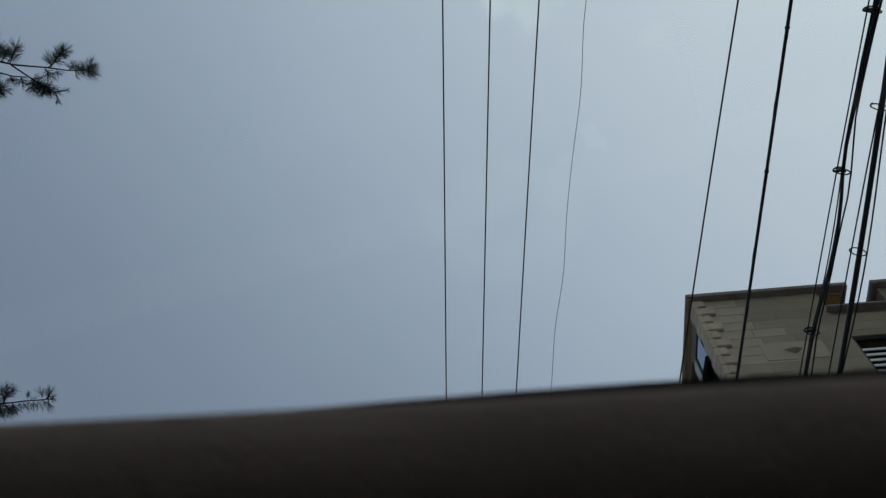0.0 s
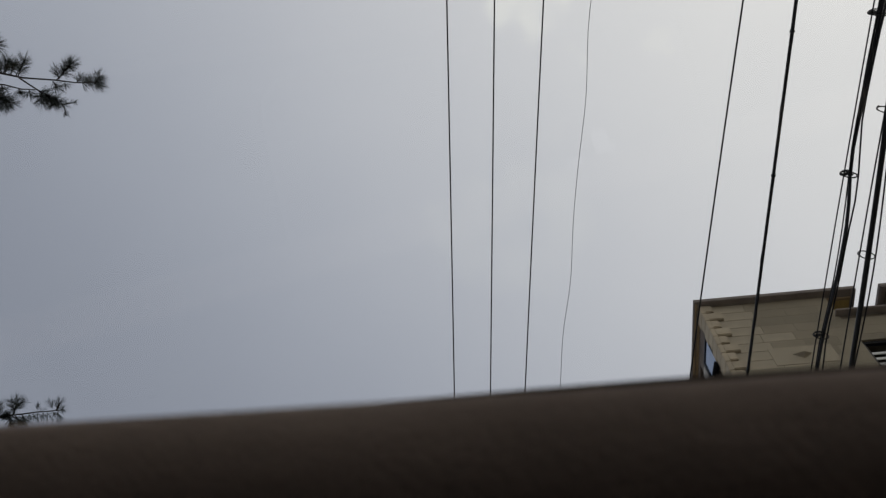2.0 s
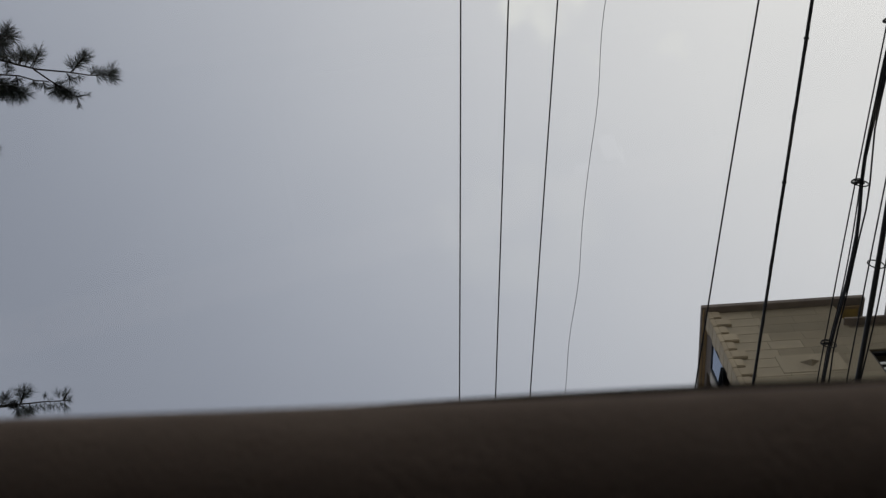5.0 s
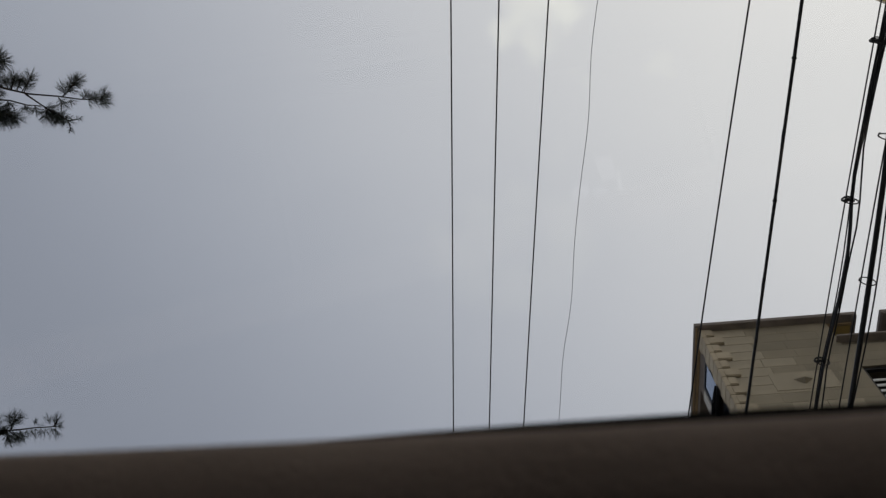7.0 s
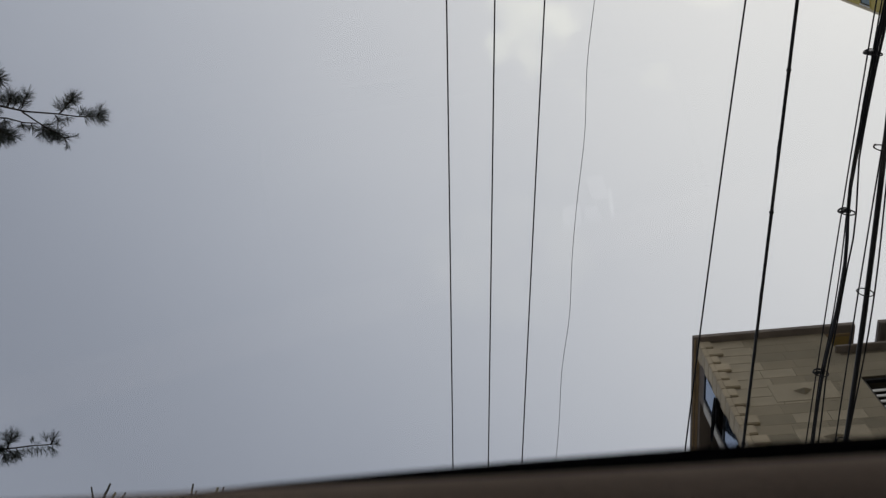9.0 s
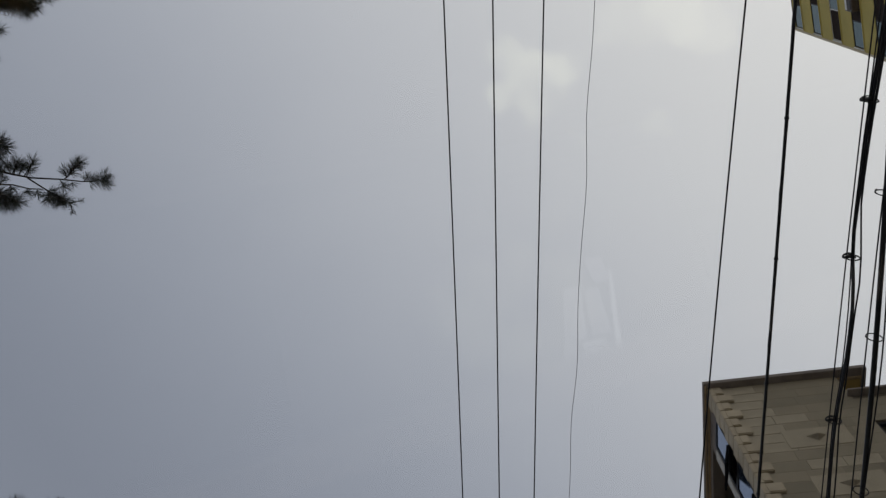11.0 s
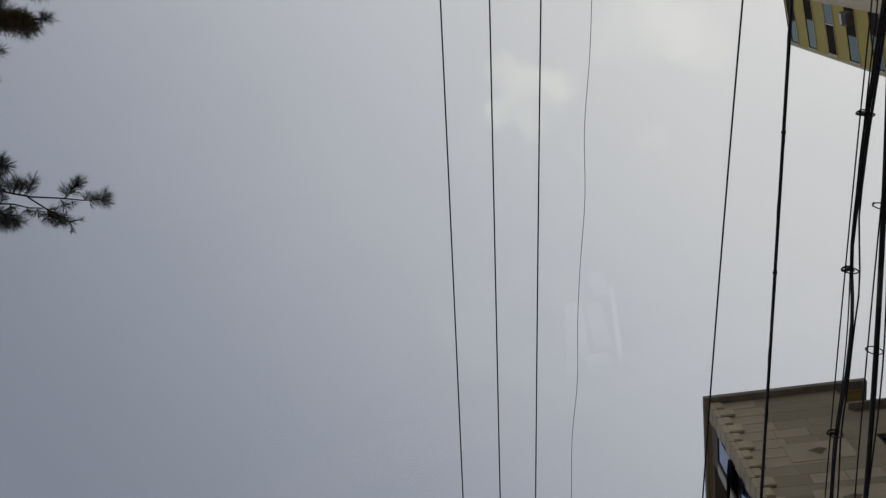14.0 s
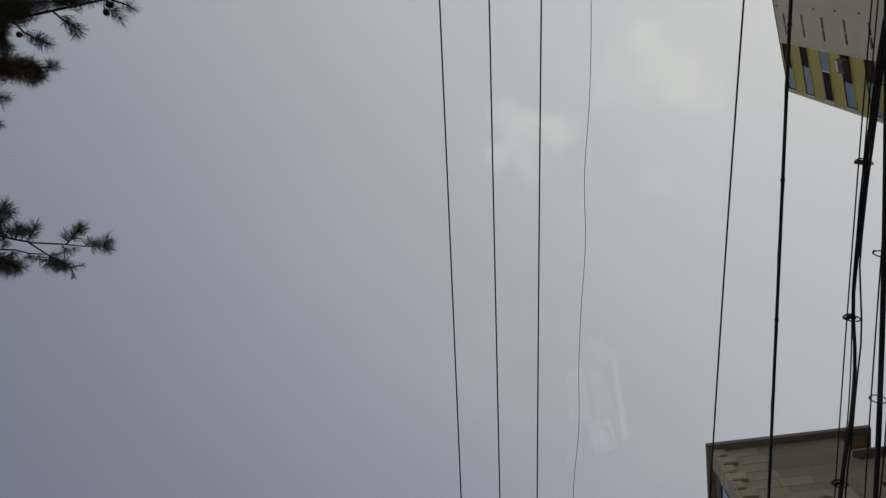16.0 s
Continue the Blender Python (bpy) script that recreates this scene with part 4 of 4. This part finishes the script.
# ---------------------------------------------------------------- pollarded street tree
def pollard():
    rng = random.Random(5)
    o = Vector((-3.35, 5.55, 0))
    t = empty("pollarded_tree", o, "pollarded street tree with knobbly heads and bare cut shoots", "street tree")
    part("trunk", tube([(0, 0, 0), (0.02, 0, 1.5), (-0.02, 0.01, 3.2), (0, 0, 4.2)], [0.20, 0.16, 0.15, 0.14], 14), GREY_BARK, t, smooth=True)
    heads = [Vector((-3.81, 5.27, 6.02 + EYE)), Vector((-2.87, 5.34, 6.04 + EYE))]
    for i, (h, wide) in enumerate(zip(heads, (0.85, 0.80))):
        e = h - o
        m = Vector((e.x * 0.75, e.y * 0.8, 5.4))
        part("limb", tube([(0, 0, 4.0), m, m.lerp(e, 0.5), e - Vector((0, 0, 0.12)), e], [0.12, 0.080, 0.060 * wide, 0.056 * wide, 0.052 * wide], 11), GREY_BARK, t)
        if i:
            part("stub", tube([e - Vector((0, 0, 0.03)), e + Vector((0.004, 0, 0.04)), e + Vector((0.004, 0, 0.085))], [0.034, 0.030, 0.031], 9), GREY_BARK, t)
        for k in range(26):
            a = rng.uniform(0, math.tau)
            d = Vector((math.cos(a), math.sin(a), rng.uniform(-0.4, 0.5))).normalized()
            s = e + Vector((0, 0, -rng.uniform(0.02 if i == 0 else 0.08, 0.28))) + d * 0.040 * wide
            w = rng.uniform(0.008, 0.019)
            part("stub", tube([s - d * 0.01, s + d * 0.012, s + d * rng.uniform(0.024, 0.060) + Vector((0, 0, rng.uniform(-0.01, 0.015)))], [w, w * 1.15, w * 0.75], 7), GREY_BARK, t)

    def shoot(a, b, r, m, bow=0.03):
        a, b = Vector(a) - o, Vector(b) - o
        mid = a.lerp(b, 0.45) + Vector((rng.uniform(-bow, bow), rng.uniform(-bow, bow), 0))
        n = 13
        pts = [(a.lerp(mid, k / n * 2) if k * 2 <= n else mid.lerp(b, k / n * 2 - 1)) + Vector((rng.uniform(-1, 1), rng.uniform(-1, 1), 0)) * 0.0015 for k in range(n + 1)]
        part("shoot", tube(pts, [r * (0.92 - 0.26 * k / n) * (1.12 if k % 4 == 2 else 1.0) for k in range(n + 1)], 8), m, t, smooth=True)
    z = EYE
    shoot((-3.825, 5.26, 5.95 + z), (-4.075, 5.28, 6.5 + z), 0.012, SHOOT)
    shoot((-3.82, 5.26, 5.95 + z), (-3.88, 5.26, 6.5 + z), 0.016, SHOOT)
    shoot((-3.80, 5.27, 5.93 + z), (-3.80, 5.29, 6.40 + z), 0.017, PALE_SHOOT)
    shoot((-3.78, 5.29, 5.88 + z), (-3.76, 5.38, 6.5 + z), 0.012, SHOOT)
    shoot((-2.98, 5.33, 5.85 + z), (-3.07, 5.34, 6.5 + z), 0.014, SHOOT)
    shoot((-2.97, 5.34, 5.88 + z), (-3.02, 5.36, 6.42 + z), 0.011, SHOOT)
    shoot((-2.82, 5.36, 5.95 + z), (-2.84, 5.41, 6.5 + z), 0.019, PALE_SHOOT)
    shoot((-2.80, 5.36, 5.94 + z), (-2.78, 5.41, 6.5 + z), 0.014, SHOOT)
    shoot((-3.02, 5.36, 5.70 + z), (-3.13, 5.37, 6.30 + z), 0.009, SHOOT)
    shoot((-3.00, 5.36, 5.70 + z), (-3.08, 5.39, 6.26 + z), 0.005, SHOOT)
    shoot((-2.66, 5.40, 5.84 + z), (-2.655, 5.44, 6.10 + z), 0.007, SHOOT, 0.01)
    return t


pollard()


# ---------------------------------------------------------------- the car that the film is taken from
def car():
    z = EYE
    t = empty("car", (0.0, -0.3, 0), "dark car with its glass sunroof over a brown lining", "car")
    o = Vector((0.0, -0.3, 0))

    def p(name, bm, m, label="", parent=t, smooth=False):
        bm.transform(Matrix.Translation(-o))
        return part(name, bm, m, parent, label, smooth=smooth)

    def lip(x):
        return Vector((x, 0.1755 - 0.0523 * x - 0.0309 * x * x, z + 0.1511 - 0.096 * x))

    def seal(x):
        return Vector((x, 0.2151 + 0.0808 * x + 0.1329 * x * x, z + 0.2051 + 0.1064 * x))
    # lining: a padded roll along the front of the opening, running forwards under the roof
    xs = [-0.5 + 1.0 * i / 24 for i in range(25)]
    prof = [(0.012, 0.0085), (0.008, 0.0055), (0.003, 0.002), (0.0, 0.0), (0.0005, -0.004), (0.003, -0.010), (0.008, -0.016), (0.016, -0.021), (0.03, -0.025), (0.08, -0.027), (0.3, -0.03), (0.62, -0.06)]
    bm = bmesh.new()
    grid = [[bm.verts.new(lip(x) + Vector((0, dy, dz))) for dy, dz in prof] for x in xs]
    for a, b in zip(grid, grid[1:]):
        for k in range(len(prof) - 1):
            bm.faces.new((a[k], b[k], b[k + 1], a[k + 1]))
    p("roof_lining", bm, LINING, "brown cloth roof lining", smooth=True)
    # black surround from the lining up to the seal
    bm = bmesh.new()
    grid = []
    for x in xs:
        l, s = lip(x) + Vector((0, 0.0115, 0.008)), seal(x)
        grid.append([bm.verts.new(v) for v in (l, l.lerp(s, 0.5) + Vector((0, 0.004, -0.002)), s + Vector((0, 0.002, -0.012)), s,
                                               s + Vector((0, 0.012, 0.004)), s + Vector((0, 0.05, 0.0)))])
    for a, b in zip(grid, grid[1:]):
        for k in range(5):
            bm.faces.new((a[k], b[k], b[k + 1], a[k + 1]))
    p("sunroof_seal", bm, RUBBER, "black rubber sunroof seal", smooth=True)
    # glass panel
    g = bmesh.new()
    q = [seal(-0.5) + Vector((0, 0.02, 0.012)), seal(0.5) + Vector((0, 0.02, 0.012)), seal(0.5) + Vector((0, -0.75, 0.03)), seal(-0.5) + Vector((0, -0.75, 0.03))]
    lo, hi = [g.verts.new(v) for v in q], [g.verts.new(v + Vector((0, 0, 0.004))) for v in q]
    g.faces.new(lo[::-1])
    g.faces.new(hi)
    for k in range(4):
        g.faces.new((lo[k], lo[(k + 1) % 4], hi[(k + 1) % 4], hi[k]))
    bmesh.ops.recalc_face_normals(g, faces=g.faces)
    ob = p("sunroof_glass", g, CAR_GLASS, "clear sunroof glass panel")
    ob.visible_shadow = False
    # side and rear lining of the opening
    for s in (-1, 1):
        a0, a1 = seal(0.52 * s) + Vector((0, 0.06, 0.0)), seal(0.52 * s) + Vector((0, -0.78, 0.02))
        bm = bmesh.new()
        pts = [(0, 0), (0.02 * s, -0.05), (0.30 * s, -0.09), (0.30 * s, 0.0)]
        r0, r1 = [[bm.verts.new(a + Vector((dx, 0, dz))) for dx, dz in pts] for a in (a0, a1)]
        for k in range(4):
            bm.faces.new((r0[k], r0[(k + 1) % 4], r1[(k + 1) % 4], r1[k]))
        bm.faces.new(r0)
        bm.faces.new(r1)
        bmesh.ops.recalc_face_normals(bm, faces=bm.faces)
        p("roof_rail", bm, LINING)
        zs = max(a0.z, a1.z) + 0.004
        p("roof_skin", box((min(0.50 * s, 0.83 * s), a1.y, zs), (max(0.50 * s, 0.83 * s), a0.y, zs + 0.012), 0.004), CAR_PAINT)
    c = seal(0)
    p("roof_panel", box((-0.82, c.y - 1.75, c.z - 0.07), (0.82, c.y - 0.79, c.z + 0.0), 0.02), LINING)
    p("roof_skin", box((-0.83, c.y - 1.78, c.z + 0.002), (0.83, c.y - 0.785, c.z + 0.045), 0.02), CAR_PAINT)
    bm = bmesh.new()
    grid = []
    for i in range(17):
        x = -0.80 + 0.10 * i
        e = seal(min(max(x, -0.5), 0.5))
        e.z = max(e.z, lip(min(max(x, -0.5), 0.5)).z + 0.004)
        top = [Vector((x, e.y + dy, e.z + dz)) for dy, dz in ((0.051, 0.002), (0.056, 0.014), (0.20, 0.010), (0.36, -0.02), (0.50, -0.07))]
        grid.append([bm.verts.new(v) for v in top] + [bm.verts.new(v - Vector((0, 0, 0.02))) for v in top[::-1]])
    for a, b in zip(grid, grid[1:]):
        for k in range(10):
            bm.faces.new((a[k], a[(k + 1) % 10], b[(k + 1) % 10], b[k]))
    bm.faces.new(grid[0])
    bm.faces.new(grid[-1])
    bmesh.ops.recalc_face_normals(bm, faces=bm.faces)
    p("roof_skin", bm, CAR_PAINT, smooth=False)
    # tub of the body: floor, sides, nose and tail; added seat slab inside
    p("floor_pan", box((-0.90, -2.3, 0.28), (0.90, 1.95, 0.58), 0.06), CAR_PAINT)
    for x in (-0.90, 0.82):
        p("door_panel", box((x, -1.85, 0.585), (x + 0.08, 1.10, 0.95), 0.02), CAR_PAINT)

    def hump(y0, y1, z0, z1, drop):
        """A rounded end of the body, falling by drop towards y1."""
        bm = bmesh.new()
        rows = []
        for k in range(7):
            f = k / 6
            y, top = y0 + (y1 - y0) * f, z1 - drop * f ** 2.2
            w = 0.87 - 0.10 * f ** 3
            rows.append([bm.verts.new((x * w, y, zz)) for x, zz in ((-1, z0), (-1, z0 + 0.6 * (top - z0)), (-0.94, top - 0.03), (-0.6, top), (0, top + 0.015),
                                                                     (0.6, top), (0.94, top - 0.03), (1, z0 + 0.6 * (top - z0)), (1, z0))])
        for a, b in zip(rows, rows[1:]):
            for k in range(9):
                bm.faces.new((a[k], a[(k + 1) % 9], b[(k + 1) % 9], b[k]))
        bm.faces.new(rows[0])
        bm.faces.new(rows[-1])
        bmesh.ops.recalc_face_normals(bm, faces=bm.faces)
        return bm
    p("bonnet", hump(1.102, 1.93, 0.585, 0.95, 0.20), CAR_PAINT)
    p("boot", hump(-1.852, -2.29, 0.585, 0.96, 0.12), CAR_PAINT)
    # unseen dark panes, added to block side light and darken the lining
    for x in (-0.865, 0.835):
        for y0, y1 in ((-1.62, -0.51), (-0.39, 0.86)):
            p("side_window", box((x, y0, 0.952), (x + 0.03, y1, z + 0.145), 0.004), BLOCKING_GLASS, "added dark tinted side window, keeps light off the lining")
    for y0, z0, y1, z1 in ((1.08, 0.97, 0.74, z + 0.10), (-1.80, 0.97, -1.52, z + 0.10)):
        bm = bmesh.new()
        lo = [bm.verts.new(v) for v in ((-0.76, y0, z0), (0.76, y0, z0), (0.74, y1, z1), (-0.74, y1, z1))]
        hi = [bm.verts.new(v.co + Vector((0, 0.004 if y0 > 0 else -0.004, 0.005))) for v in lo]
        bm.faces.new(lo[::-1])
        bm.faces.new(hi)
        for k in range(4):
            bm.faces.new((lo[k], lo[(k + 1) % 4], hi[(k + 1) % 4], hi[k]))
        bmesh.ops.recalc_face_normals(bm, faces=bm.faces)
        p("windscreen" if y0 > 0 else "rear_window", bm, BLOCKING_GLASS, "added dark tinted glass, keeps light off the lining")
    # out of sight; added to bounce fill light up to the lining
    p("seat", box((-0.80, -1.80, 0.585), (0.80, 0.22, 0.70), 0.03), BOUNCE_SEAT, "unseen brown seat slab, bounces light onto the lining")
    # unseen console sloping up ahead; satin metal trims made up for the glass's pale reflections
    n = Vector((-0.12, -0.55, 0.83)).normalized()        # leans back towards the roof opening, so the trims mirror the sky
    a = Vector((0, 0.8336, 0.5524)).normalized()
    e = a.cross(n)
    m = Matrix(((e.x, a.x, n.x, 0.10), (e.y, a.y, n.y, 0.42), (e.z, a.z, n.z, z - 0.30), (0, 0, 0, 1)))

    def on_console(name, bm, mm, label=""):
        bm.transform(m)
        return p(name, bm, mm, label)
    p("pedestal", box((-0.10, 0.26, 0.585), (0.30, 0.56, 0.74), 0.02), TRIM_PLASTIC)
    on_console("console", box((-0.20, -0.22, -0.07), (0.26, 0.16, -0.004), 0.01), TRIM_PLASTIC, "unseen dark plastic console that carries the mirrored trims")
    def plate(c):
        """A thin trim over four corners."""
        bm = bmesh.new()
        lo, hi = [bm.verts.new((x, y, -0.004)) for x, y in c], [bm.verts.new((x, y, -0.001)) for x, y in c]
        bm.faces.new(hi)
        for k in range(4):
            bm.faces.new((lo[k], lo[(k + 1) % 4], hi[(k + 1) % 4], hi[k]))
        bmesh.ops.recalc_face_normals(bm, faces=bm.faces)
        return bm
    on_console("trim_strip", plate([(0.1515, -0.090), (0.1545, -0.090), (0.1425, 0.002), (0.1355, 0.002)]), CHROME, "added satin metal strip, mirrored in the sunroof glass")
    on_console("tray", wall_flat(0.104, 0.130, -0.022, 0.008, 0.006), CHROME, "added satin metal square, mirrored in the sunroof glass")
    on_console("tray_pad", box((0.1108, -0.0152, -0.004), (0.1232, 0.0012, -0.001)), CHROME)
    on_console("trim_plate", plate([(0.101, -0.080), (0.118, -0.080), (0.112, -0.025), (0.088, -0.025)]), PLATE)
    on_console("trim_plate", plate([(0.087, -0.023), (0.099, -0.023), (0.091, 0.013), (0.074, 0.013)]), PLATE)
    on_console("trim_plate", plate([(0.122, -0.074), (0.136, -0.074), (0.138, -0.026), (0.118, -0.026)]), PLATE)
    on_console("trim_plate", plate([(0.131, -0.106), (0.148, -0.106), (0.150, -0.080), (0.134, -0.080)]), PLATE)
    for x in (-0.80, 0.80):
        for (y0, z0), (y1, z1) in (((1.15, 0.90), (0.72, z + 0.20)), ((-0.45, 0.90), (-0.45, z + 0.22)), ((-1.75, 0.90), (-1.40, z + 0.20))):
            p("pillar", tube([(x, y0, z0), (x * 0.98, y1, z1)], 0.05, 8), CAR_PAINT)
    for x in (-0.86, 0.86):
        for y in (-1.55, 1.30):
            w = p("wheel", tube([(x - 0.10, y, 0.32), (x - 0.07, y, 0.32), (x + 0.07, y, 0.32), (x + 0.10, y, 0.32)], [0.28, 0.32, 0.32, 0.28], 24), TYRE)
            s = 1 if x > 0 else -1
            p("rim", tube([(x + 0.101 * s, y, 0.32), (x + 0.108 * s, y, 0.32), (x + 0.112 * s, y, 0.32)], [0.20, 0.20, 0.10], 20), METAL, parent=w)
    return t


car()
